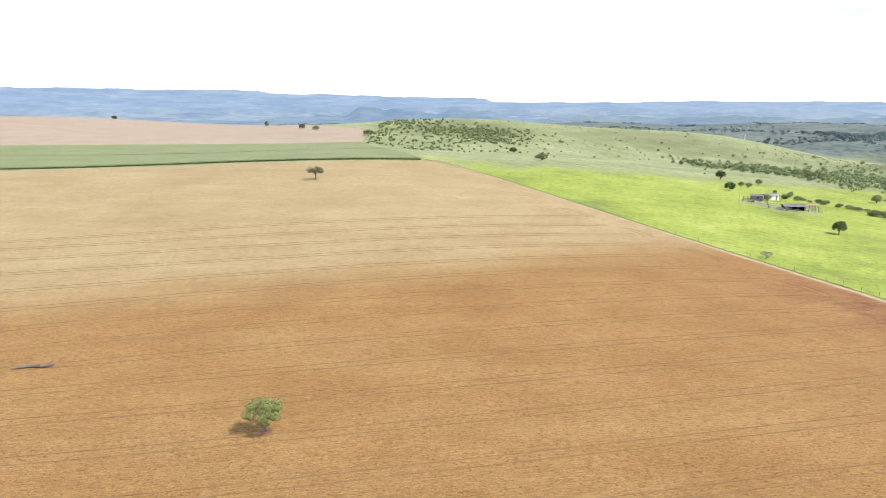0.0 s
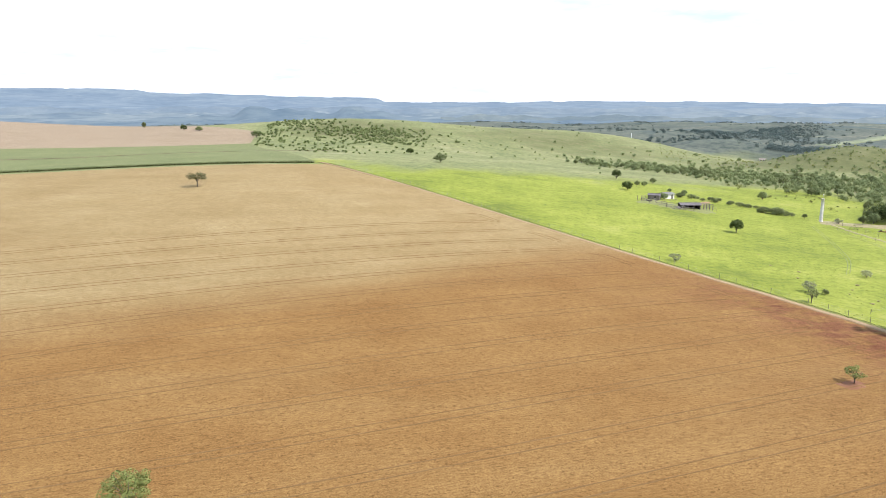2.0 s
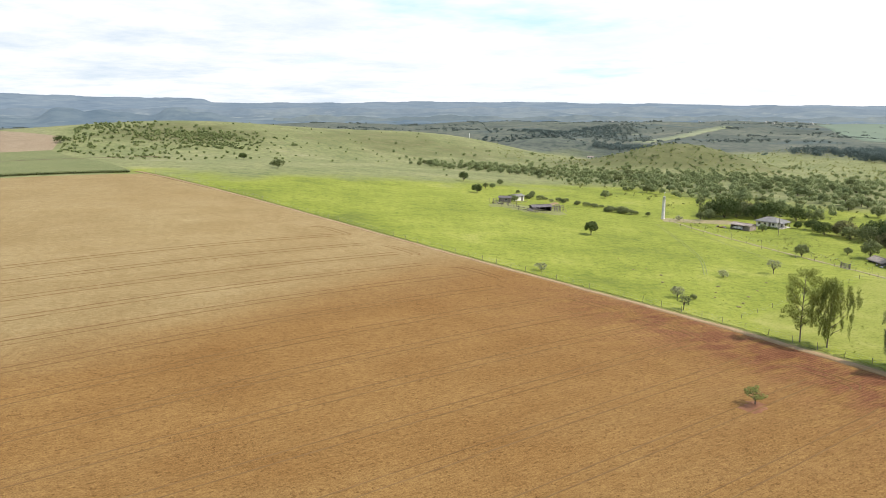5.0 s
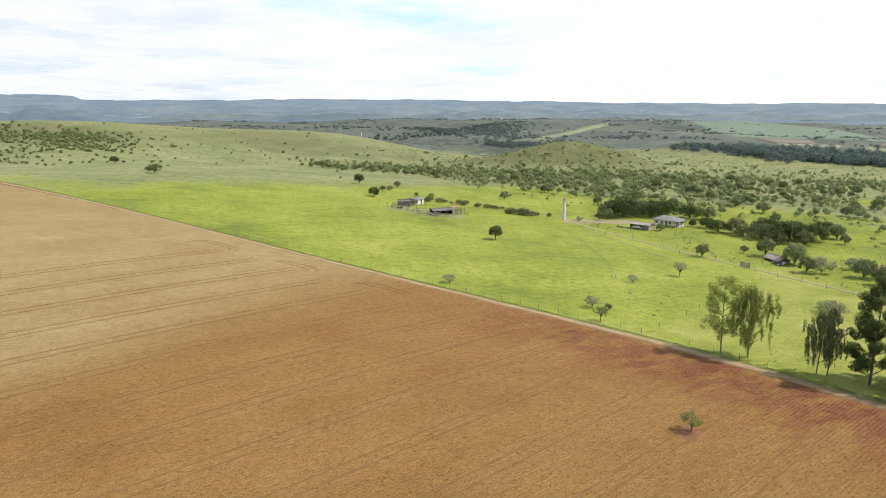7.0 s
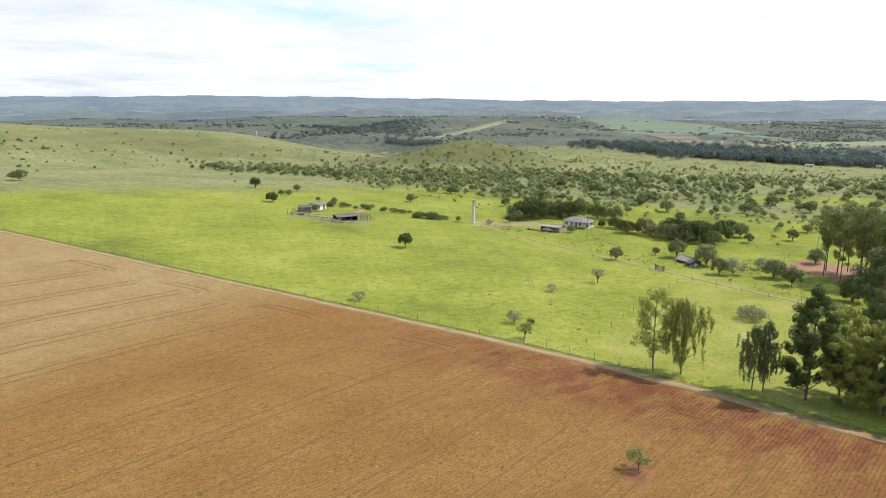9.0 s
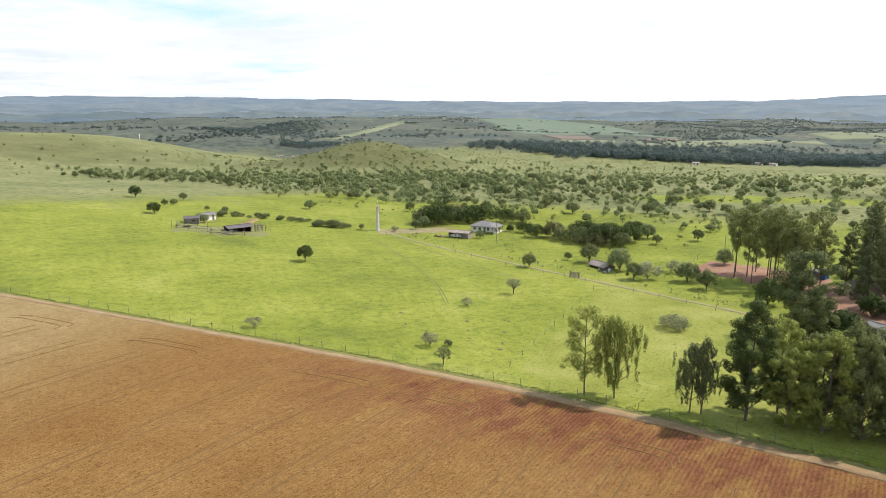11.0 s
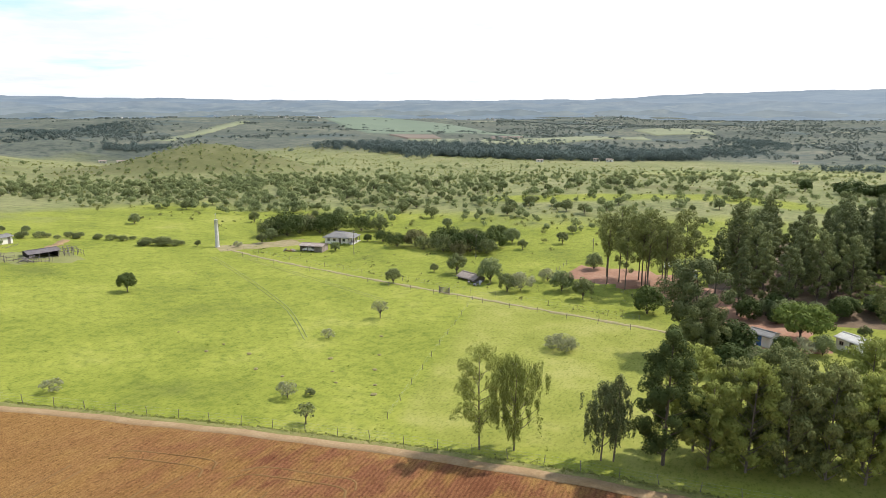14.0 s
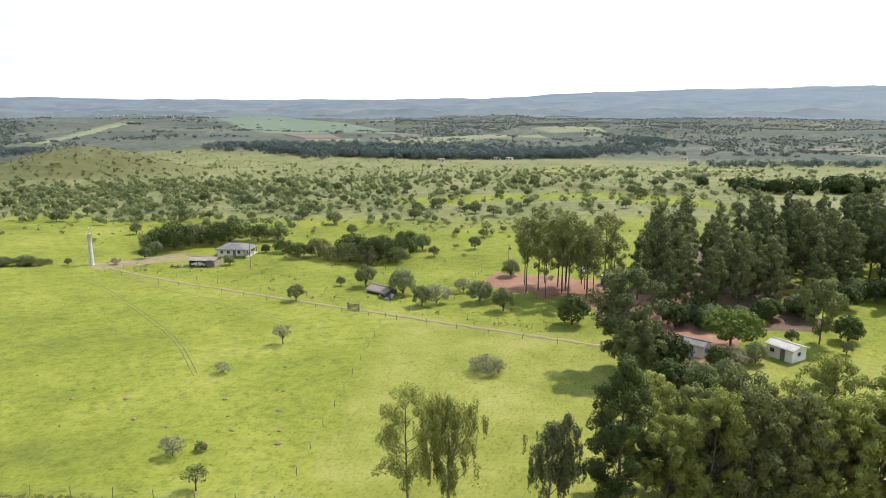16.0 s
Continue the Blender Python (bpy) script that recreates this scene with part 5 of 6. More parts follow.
def wall_with_holes(name, length, high, holes, mat, parent, at, turn, thick=0.15, gable=0.0):
    """A wall along its own x with openings (x0, x1, z0, z1) that go through it, and a gable on top."""
    xs = sorted({0.0, length, length / 2, *[v for h in holes for v in h[:2]]})
    zs = sorted({-0.4, high, *[v for h in holes for v in h[2:]]})
    bm = bmesh.new()
    for x0, x1 in zip(xs, xs[1:]):
        for z0, z1 in zip(zs, zs[1:]):
            if any(h[0] <= x0 and x1 <= h[1] and h[2] <= z0 and z1 <= h[3] for h in holes):
                continue
            rise = [gable * (1 - abs(2 * v / length - 1)) if z1 == high else 0 for v in (x0, x1)]
            c = [(x0, 0, z0), (x1, 0, z0), (x1, 0, z1 + rise[1]), (x0, 0, z1 + rise[0])]
            vs = [bm.verts.new(p) for p in c] + [bm.verts.new((p[0], thick, p[2])) for p in c]
            for q in ((0, 1, 2, 3), (7, 6, 5, 4), (0, 4, 5, 1), (1, 5, 6, 2), (2, 6, 7, 3), (3, 7, 4, 0)):
                bm.faces.new([vs[i] for i in q])
    bmesh.ops.remove_doubles(bm, verts=bm.verts[:], dist=1e-4)
    me = bpy.data.meshes.new(name)
    bm.to_mesh(me)
    bm.free()
    me.materials.append(mat)
    ob = part(name, me, parent)
    ob.matrix_local = pose(*at, 0, 0, turn)
    return ob


def roof_slope(length, run, rise, mat, thick=0.05, wave=0.035, pitch=0.35, sag=0.0, inset=0.0):
    """One slope of corrugated sheet: along x, falling from y = 0 to y = run; its top is shorter by the inset at both ends."""
    n, m = int(length / pitch) * 2 + 1, 5
    x, y = np.meshgrid(np.linspace(0, length, n), np.linspace(0, run, m))
    z = -rise * y / run + wave * np.cos(x / pitch * 2 * np.pi) - sag * np.sin(np.pi * x / length) * np.sin(np.pi * np.clip(y / run, 0, 1)) + 0.02 * ((x / 1.1).astype(int) % 2)
    near = inset * (1 - y / run)
    x = near + x * (length - 2 * near) / length
    top = np.stack([x, y, z], -1).reshape(-1, 3)
    f = grid_faces(n, m)
    verts = np.concatenate([top, top - [0, 0, thick]])
    rim = np.concatenate([np.arange(n), np.arange(1, m) * n + n - 1, (m - 1) * n + np.arange(n - 2, -1, -1), np.arange(m - 2, 0, -1) * n])
    nxt = np.roll(rim, -1)
    side = np.stack([rim, rim + n * m, nxt + n * m, nxt], 1)
    return np_mesh("roof_slope", verts, np.concatenate([f, f[:, ::-1] + n * m, side]), mat)


def gabled_house(name, a, b, depth, high, rise, wall_mat, roof_mat, label, holes_front=(), holes_end=(), over=0.4, open_front=False, door_mat=None, hip=0.0):
    """A house whose front foot runs from a to b; the depth lies to the left of that way."""
    L = math.hypot(b[0] - a[0], b[1] - a[1])
    turn = math.degrees(math.atan2(b[1] - a[1], b[0] - a[0]))
    base = min(ground_at(*a), ground_at(*b), ground_at((a[0] + b[0]) / 2, (a[1] + b[1]) / 2))
    root = thing(name, a[0], a[1], label, "building", "", turn, base)
    if open_front:
        for k in range(4):
            x = 0.12 + (L - 0.24) * k / 3
            block("post", (x - 0.09, 0, -0.4), (x + 0.09, 0.18, high), M_WOOD, root)
    else:
        wall_with_holes("wall", L, high, list(holes_front), wall_mat, root, (0, 0, 0), 0)
    wall_with_holes("wall", L, high, [], wall_mat, root, (L, depth, 0), 180)
    wall_with_holes("wall", depth - 0.3, high, list(holes_end), wall_mat, root, (L, 0.15, 0), 90, 0.15, 0.0 if hip else rise)
    wall_with_holes("wall", depth - 0.3, high, [], wall_mat, root, (0, depth - 0.15, 0), -90, 0.15, 0.0 if hip else rise)
    roof = new("roof", None)
    roof.parent = root
    slope = roof_slope(L + 2 * over, depth / 2 + over, rise * (1 + 2 * over / depth), roof_mat, inset=hip)
    for k in range(2):
        s = part("roof_slope", slope, roof)
        s.matrix_local = pose(L + over, depth / 2, high + rise + 0.06, 0, 0, 180) if k == 0 else pose(-over, depth / 2, high + rise + 0.06)
    if hip:
        end = roof_slope(depth + 2 * over, hip, rise * (1 + 2 * over / depth), roof_mat, inset=0.499 * (depth + 2 * over))
        part("roof_slope", end, roof).matrix_local = pose(L + over - hip, depth + over, high + rise + 0.06, 0, 0, -90)
        part("roof_slope", end, roof).matrix_local = pose(hip - over, -over, high + rise + 0.06, 0, 0, 90)
    block("ridge_cap", (hip - over, depth / 2 - 0.16, high + rise + 0.05), (L + over - hip, depth / 2 + 0.16, high + rise + 0.15), roof_mat, roof, "", 0.04)
    for h in holes_front if not open_front else ():
        if h[2] <= 0.01:
            d = block("door", (h[0] + 0.01, 0.06, 0.0), (h[1] - 0.01, 0.11, h[3] - 0.01), door_mat or M_WOOD, root)
            block("door_handle", (h[1] - 0.16, 0.03, 0.98), (h[1] - 0.11, 0.06, 1.06), M_METAL, d, "", 0)
        else:
            window(root, h)
    return root, L, base


def window(root, h, y=0.0):
    w = block("window", (h[0], y + 0.08, h[2]), (h[1], y + 0.10, h[3]), M_GLASS, root, "dark window", 0)
    for lo, hi in (((h[0], h[2]), (h[1], h[2] + 0.06)), ((h[0], h[3] - 0.06), (h[1], h[3])), ((h[0], h[2]), (h[0] + 0.06, h[3])), ((h[1] - 0.06, h[2]), (h[1], h[3])), (((h[0] + h[1]) / 2 - 0.03, h[2]), ((h[0] + h[1]) / 2 + 0.03, h[3]))):
        block("window_frame", (lo[0], y + 0.03, lo[1]), (hi[0], y + 0.08, hi[1]), M_WOOD, w, "", 0)
    block("sill", (h[0] - 0.08, y - 0.05, h[2] - 0.07), (h[1] + 0.08, y + 0.05, h[2]), M_CONCRETE, w, "", 0)


# the farmhouse, with its porch end
house, L, base = gabled_house("farmhouse", (193.8, 216.4), (195.9, 209.7), 7.0, 2.15, 1.15, M_WHITE, M_ROOF, "white farmhouse with a wide grey sheet roof",
                              [(0.8, 1.6, 0.9, 1.7), (2.7, 3.5, 0.9, 1.7), (4.4, 5.2, 0.0, 2.0), (5.7, 6.5, 0.9, 1.7)], [(1.2, 2.1, 0.9, 1.7), (3.6, 4.5, 0.0, 2.0)], 0.7, hip=2.9)
for k in range(3):
    block("porch_post", (L + 1.9, 0.4 + 2.8 * k, -0.4), (L + 2.05, 0.55 + 2.8 * k, 1.86), M_WOOD, house)
porch = part("porch_roof", roof_slope(6.6, 2.3, 0.30, M_ROOF), house)
porch.matrix_local = pose(L - 0.1, 6.8, 2.18, 0, 0, -90)
block("porch_floor", (L, 0.2, -0.3), (L + 2.1, 6.8, 0.12), M_CONCRETE, house)
# garden hedge along the house front
hedge = thing("hedge", 192.6, 212.4, "low clipped bright green hedge before the farmhouse", "hedge")
v, f, ln = leaves(np.random.default_rng(3), [(0.30 * k * 0.95, -k * 0.95, 0.45, 0.62) for k in range(6)], 700, 0.13, 0.1, 0.8, 0.5)
part("foliage", np_mesh("foliage", v, f, M_BRIGHT), hedge)
tv, tf = tubes([([(0.30 * k * 0.95, -k * 0.95, -0.2), (0.30 * k * 0.95 + 0.05, -k * 0.95, 0.5)], 0.04, 0.02) for k in range(6)], 5)
part("stems", np_mesh("stems", tv, tf, M_BARK), hedge)

# cart shed with a white car under its eave
shed, L, base = gabled_house("cart_shed", (180.5, 214.6), (182.6, 208.2), 4.6, 1.75, 0.45, M_ROOF_BROWN, M_ROOF_BROWN, "low cart shed with a stained brown roof and open bay", [], [], 0.35, True)
block("infill_wall", (4.6, 0.05, -0.3), (L - 0.3, 0.15, 1.9), M_WOOD, shed)


def car(x, y, turn, paint, label):
    """A small parked car: body, cabin, panes, wheels, lights."""
    root = thing("car", x, y, label, "car", "", turn)
    root.scale = (0.9, 0.9, 0.9)
    prof = [(-1.95, 0.35), (-2.0, 0.75), (-1.85, 0.92), (-1.1, 0.98), (-0.55, 1.42), (0.75, 1.46), (1.45, 1.02), (1.95, 0.9), (2.02, 0.5), (1.95, 0.3)]
    bm = bmesh.new()
    rings = []
    for w, k in ((-0.80, 0.93), (-0.74, 1.0), (0.74, 1.0), (0.80, 0.93)):
        rings.append([bm.verts.new((px * (0.98 + 0.02 * k), w * (0.86 if pz > 1.2 else 1.0), pz * k + (1 - k) * 0.6)) for px, pz in prof])
    n = len(prof)
    for r0, r1 in zip(rings, rings[1:]):
        for i in range(n):
            bm.faces.new([r0[i], r0[(i + 1) % n], r1[(i + 1) % n], r1[i]])
    bm.faces.new(rings[0][::-1])
    bm.faces.new(rings[-1])
    bmesh.ops.recalc_face_normals(bm, faces=bm.faces[:])
    me = bpy.data.meshes.new("body")
    bm.to_mesh(me)
    bm.free()
    me.materials.append(paint)
    part("body", me, root)
    for side in (-1, 1):
        block("side_window", (-0.5, side * 0.69 - 0.03, 1.02), (0.72, side * 0.69 + 0.03, 1.36), M_GLASS, root, "", 0.01)
        block("headlight", (-2.02, side * 0.55 - 0.14, 0.62), (-1.94, side * 0.55 + 0.14, 0.76), M_GLASS, root, "", 0.01)
        for wx in (-1.25, 1.25):
            v, f = tubes([([(wx, side * 0.62, 0.3), (wx, side * 0.80, 0.3)], 0.30, 0.30), ([(wx, side * 0.80, 0.3), (wx, side * 0.81, 0.3)], 0.30, 0.05)], 14)
            wheel = part("wheel", np_mesh("wheel", v, f, M_RUBBER), root)
            v, f = tubes([([(wx, side * 0.79, 0.3), (wx, side * 0.82, 0.3)], 0.18, 0.16), ([(wx, side * 0.82, 0.3), (wx, side * 0.825, 0.3)], 0.16, 0.01)], 10)
            part("rim", np_mesh("rim", v, f, M_METAL), wheel)
    block("windscreen", (-0.95, -0.55, 1.1), (-0.82, 0.55, 1.3), M_GLASS, root, "", 0.01)
    return root


car(182.3, 212.9, -72, M_CARWHITE, "small white car parked at the cart shed")

# concrete water tower with its tank lid and aerial
tower = thing("water_tower", 170.4, 237.2, "slim pale concrete water tower with a dark band", "tower")
ang = np.arange(20) / 20 * 2 * np.pi


def lathe(name, prof, mat, parent, label="", sides=24):
    ang = np.arange(sides) / sides * 2 * np.pi
    v = np.concatenate([np.stack([r * np.cos(ang), r * np.sin(ang), 0 * ang + z], 1) for r, z in prof])
    i, j = np.meshgrid(np.arange(len(prof) - 1), np.arange(sides), indexing="ij")
    q, w = i * sides + j, i * sides + (j + 1) % sides
    return part(name, np_mesh(name, v, np.stack([q, w, w + sides, q + sides], -1).reshape(-1, 4), mat, False), parent, label)


lathe("shaft", [(0.70, -0.5), (0.68, 0.2), (0.57, 0.3), (0.55, 2.7), (0.54, 2.72), (0.52, 5.3), (0.51, 5.32), (0.49, 8.0), (0.53, 8.02), (0.53, 8.15), (0.43, 8.2), (0.01, 8.26)], M_CONCRETE, tower)
lathe("mast", [(0.035, 8.2), (0.035, 9.5), (0.01, 9.52)], M_METAL, tower, "", 8)
lathe("lamp", [(0.01, 9.42), (0.16, 9.48), (0.2, 9.65), (0.16, 9.8), (0.01, 9.86)], M_CARWHITE, tower, "white lamp on a short mast", 12)
v, f = tubes([([(0.66, 0.1 * s, -0.2), (0.66, 0.1 * s, 8.1)], 0.025, 0.025) for s in (-2, 2)] + [([(0.66, -0.2, 0.4 * k + 0.3), (0.66, 0.2, 0.4 * k + 0.3)], 0.015, 0.015) for k in range(19)], 5)
part("ladder", np_mesh("ladder", v, f, M_METAL), tower)

# cattle shed with its open yard frame and corral rails
gabled_house("cattle_shed", (125.2, 253.2), (132.0, 252.0), 4.4, 1.75, 0.5, M_DARK, M_ROOF_DARK, "long open cattle shed, dark inside, weathered grey roof", [], [], 0.5, True)
frame_ = thing("shed_ruin", 133.2, 251.6, "bare timber posts of a collapsed shed bay", "ruin")
for k in range(4):
    for j in range(2):
        block("post", (1.15 * k, 2.4 * j, -0.4), (1.15 * k + 0.16, 2.4 * j + 0.16, 2.2 - 0.12 * k), M_WOOD, frame_)
for z in (0.7, 1.4, 2.0):
    block("rail", (-0.1, -0.05, z), (3.7, 0.0, z + 0.13), M_WOOD, frame_)
    block("rail", (-0.1, 2.58, z), (3.7, 2.63, z + 0.13), M_WOOD, frame_)
gabled_house("plank_shack", (119.9, 270.6), (123.7, 268.2), 3.6, 1.9, 0.45, M_WOOD, M_ROOF_DARK, "weathered grey plank shack with a patched roof", [(0.6, 1.4, 0.0, 1.75), (2.4, 3.2, 0.8, 1.5)], [], 0.25)
gabled_house("white_shed", (128.6, 273.6), (133.0, 274.6), 3.8, 2.05, 0.5, M_WHITE, M_ROOF, "small whitewashed shed with a grey roof", [(3.0, 3.9, 0.0, 1.9)], [(1.0, 1.8, 0.9, 1.6)], 0.35)
v, f = tubes([([(k * 0.8 - 2, math.sin(k) * 0.5, 0.1), (k * 0.8 - 1.2 + math.sin(k * 2), math.cos(k) * 0.8, 0.45 + 0.2 * (k % 2))], 0.07, 0.04) for k in range(9)], 5)
pile = thing("timber_pile", 126.2, 268.4, "heap of grey timbers beside the shacks", "timber")
part("timbers", np_mesh("timbers", v, f, M_WOOD), pile)



def scrap(name, x, y, count, spread, mats, label, category, seed):
    """A loose heap of boards, posts and sheets thrown down on one another."""
    rr = np.random.default_rng(seed)
    root = thing(name, x, y, label, category)
    for k in range(count):
        m = mats[k % len(mats)]
        long_ = 0.7 + 1.6 * rr.random()
        p = rr.normal(size=2) * spread
        o = block("board", (-long_ / 2, -0.16 - 0.25 * rr.random(), -0.05), (long_ / 2, 0.16, 0.05), m, root, "", 0.01)
        o.matrix_local = pose(p[0], p[1], 0.12 + 0.35 * rr.random(), 14 * rr.normal(), 14 * rr.normal(), 360 * rr.random())
    return root


scrap("scrap_heap", 178.9, 217.2, 12, 0.9, [M_ROOF_BROWN, M_WOOD, M_RED], "reddish heap of boards and scrap beside the cart shed", "scrap", 71)
scrap("scrap_heap", 172.6, 153.0, 14, 1.3, [M_WOOD, M_ROOF_DARK, M_CONCRETE], "fallen roof sheets and boards before the ruined hut", "scrap", 72)
scrap("scrap_heap", 121.8, 252.6, 12, 1.6, [M_WOOD, M_ROOF_DARK], "grey boards lying about in the cattle pen", "scrap", 73)
scrap("scrap_heap", 117.4, 264.8, 8, 1.4, [M_WOOD, M_DARK], "grey boards lying before the plank shack", "scrap", 74)
for k, (x, y, hh) in enumerate([(114.2, 263.8, 2.2), (113.4, 265.6, 1.9), (119.2, 262.0, 2.0), (121.4, 258.8, 2.5), (123.2, 247.9, 1.7), (118.4, 251.6, 1.9), (126.8, 247.6, 1.5), (115.6, 259.6, 1.6)]):
    stake = thing("stake", x, y, "weathered grey stake leaning in the old pens", "post", "old pen stakes", 47.0 * k)
    v, f = tubes([([(0, 0, -0.4), (0.05, 0.02, hh * 0.5), (0.12, 0.0, hh)], 0.09, 0.07), ([(0.12, 0, hh), (0.12, 0, hh + 0.03)], 0.07, 0.01)], 6)
    part("shaft", np_mesh("shaft", v, f, M_WOOD), stake)

# huts in the grove
hut, L, base = gabled_house("hut", (156.4, 92.0), (155.0, 88.4), 3.2, 2.1, 0.45, M_WHITE, M_ROOF, "small pale hut with a blue-framed window and grey roof", [(1.5, 2.4, 0.0, 1.9)], [(0.9, 1.7, 0.9, 1.6)], 0.3, False, M_BLUE)
shutter = block("shutter", (L + 0.16, 0.95, 0.88), (L + 0.20, 1.75, 1.62), M_BLUE, hut, "blue painted shutter")
gabled_house("hut", (160.6, 78.8), (157.8, 75.2), 3.6, 2.1, 0.5, M_WHITE, M_CONCRETE, "whitewashed hut with a pale sheet roof among trees", [(0.6, 1.4, 0.9, 1.6), (2.4, 3.3, 0.0, 1.9)], [(1.2, 2.0, 0.9, 1.6)], 0.35)
gabled_house("ruined_hut", (174.8, 159.4), (173.0, 154.0), 3.6, 0.75, 0.85, M_WOOD, M_ROOF_BROWN, "half-fallen hut with a sagging grey roof under trees", [(0.5, 4.6, 0.0, 1.7)], [], 0.4, True)
gabled_house("tool_shed", (195.5, 111.2), (195.2, 108.4), 2.6, 2.0, 0.5, M_BLUE, M_CONCRETE, "little bright blue shed with a pale roof", [(0.9, 1.8, 0.0, 1.8)], [], 0.3)
car(207.0, 117.0, 15, M_CARWHITE, "white car parked under the grove trees")
for x, y, t in ((446, 703, 35), (459, 694, 35), (681, 350, 60), (742, 312, 80), (747, 300, 90), (806, 130, 90), (1012, 43, 95)):
    gabled_house("far_house", (x, y), (x + 6.4 * math.cos(radians(t)), y - 6.4 * math.sin(radians(t))), 4.4, 2.3, 0.8, M_WHITE, M_ROOF_BROWN, "small white house far off in the valley", [(1, 2, 1, 2), (4, 5, 0, 2)], [], 0.5)

gabled_house("far_house", (756, 26), (757, 14), 6.0, 2.4, 1.2, M_WHITE, M_TILE, "white farmhouse with a red tiled roof among far trees", [(1, 2, 1, 2), (4, 5, 0, 2), (8, 9, 1, 2)], [], 0.6)

# ---- fences ----


def fence(name, points, gap, label, high=1.25, wires=3, rail=False):
    """Rough posts along a line, each a little askew, with wires between them."""
    p = np.asarray(points, float)
    d = np.r_[0, np.cumsum(np.hypot(*np.diff(p, axis=0).T))]
    s = np.arange(0, d[-1], gap)
    x, y = np.interp(s, d, p[:, 0]), np.interp(s, d, p[:, 1])
    z = height(x, y)
    root = thing(name, x[0], y[0], label, "fence")
    rng = np.random.default_rng(len(s))
    v, f = tubes([([(0, 0, -0.4), (0.02, 0.01, high * 0.5), (0, 0, high)], 0.045, 0.036), ([(0, 0, high), (0, 0, high + 0.02)], 0.036, 0.005)], 6)
    me = np_mesh("post", v, f, M_WOOD)
    for a, b, c in zip(x, y, z):
        o = part("post", me, root)
        o.matrix_local = pose(a - x[0], b - y[0], c - z[0], 5 * rng.normal(), 5 * rng.normal(), 360 * rng.random())
    for k in range(wires):
        w = high * (0.35 + 0.6 * k / max(1, wires - 1))
        line = np.stack([x - x[0], y - y[0], z - z[0] + w], 1)
        v, f = tubes([(line, 0.05 if rail else 0.006, 0.05 if rail else 0.006)], 4)
        part("rail" if rail else "wire", np_mesh("wire", v, f, M_WOOD if rail else M_METAL), root)
    return root


ys = np.arange(24, 318, 6.0)
fence("fence", np.stack([fence_x(ys) + 0.6, ys], 1), 4.2, "old wooden post and wire fence along the field")
fence("fence", [(159.0, 147.0), (123.2, 135.8), (99.5, 128.2)], 6.2, "post and wire fence across the pasture", 1.0)
ROADSIDE = [(170.5, 228), (168.5, 214), (166.8, 190), (163.6, 157), (161.2, 133), (158.2, 107)]
fence("fence", [(x - 4.6, y) for x, y in ROADSIDE], 6.5, "post and wire fence beside the track")
fence("fence", [(x + 1.4, y) for x, y in ROADSIDE], 6.5, "post and wire fence beside the track")
fence("fence", [(200, 141), (186, 140), (180, 122), (172, 112)], 3.0, "wooden fence round the red yard", 1.3)
CORRAL = [([(120.5, 249.5), (124.5, 246.8), (127.5, 247.2)], ""), ([(113.5, 262.5), (118.0, 259.5), (121.5, 257.0)], ""), ([(117.8, 255.8), (120.5, 249.5)], ""), ([(121.5, 257.0), (125.0, 256.2)], ""), ([(113.5, 262.5), (116.0, 267.5), (119.5, 271.0)], ""), ([(137.5, 250.0), (138.5, 255.0), (133.5, 256.5)], ""), ([(124.5, 246.8), (125.2, 252.8)], "")]
for pts, _ in CORRAL:
    fence("corral_rail", pts, 1.9, "grey timber corral rails beside the cattle shed", 1.3, 2, True)
gate = thing("gate", 160.9, 156.4, "grey wooden slatted gate beside the track", "gate", "", -88)
for x in (0.0, 2.5):
    block("gate_post", (x - 0.1, -0.1, -0.4), (x + 0.1, 0.1, 1.6), M_WOOD, gate)
for k in range(5):
    block("slat", (0.12, -0.03, 0.2 + 0.25 * k), (2.38, 0.03, 0.36 + 0.25 * k), M_WOOD, gate)
block("brace", (0.15, 0.035, 0.2), (0.27, 0.07, 1.36), M_WOOD, gate)
block("brace", (2.2, 0.035, 0.2), (2.32, 0.07, 1.36), M_WOOD, gate)
for x, y in ((202.6, 134.9), (196.0, 165.5), (185.5, 199.0)):
    pole = thing("utility_pole", x, y, "thin wooden pole carrying a crossarm", "pole", "utility poles")
    v, f = tubes([([(0, 0, -0.6), (0, 0, 3.5), (0.05, 0, 7.0)], 0.085, 0.06)], 8)
    part("shaft", np_mesh("shaft", v, f, M_WOOD), pole)
    block("crossarm", (-0.7, -0.05, 6.5), (0.7, 0.05, 6.62), M_WOOD, pole)

# fallen dead tree in the stubble
dead = thing("fallen_tree", -62.0, 100.4, "dark brown fallen dead tree lying in the stubble", "log")
v, f = tubes([([(-2.6, 0, 0.3), (-0.5, 0.25, 0.45), (1.6, 0.1, 0.5), (2.8, 0.35, 0.7)], 0.30, 0.12), ([(0.2, 0.2, 0.5), (1.0, -0.6, 0.9), (1.5, -0.9, 1.2)], 0.12, 0.04), ([(-1.2, 0.1, 0.4), (-1.6, 0.9, 0.8), (-1.5, 1.3, 1.1)], 0.10, 0.03), ([(1.4, 0.1, 0.5), (2.2, 0.8, 1.0), (2.4, 1.1, 1.5)], 0.09, 0.03), ([(-2.2, 0, 0.3), (-2.9, -0.5, 0.5), (-3.2, -0.8, 0.4)], 0.14, 0.05)], 7)
part("trunk", np_mesh("trunk", v, f, M_BARK), dead)

# white mast on the ridge and a heap of pale rubble behind the huts
mast = thing("mast", 303.0, 708.0, "thin white mast on the far ridge", "mast")
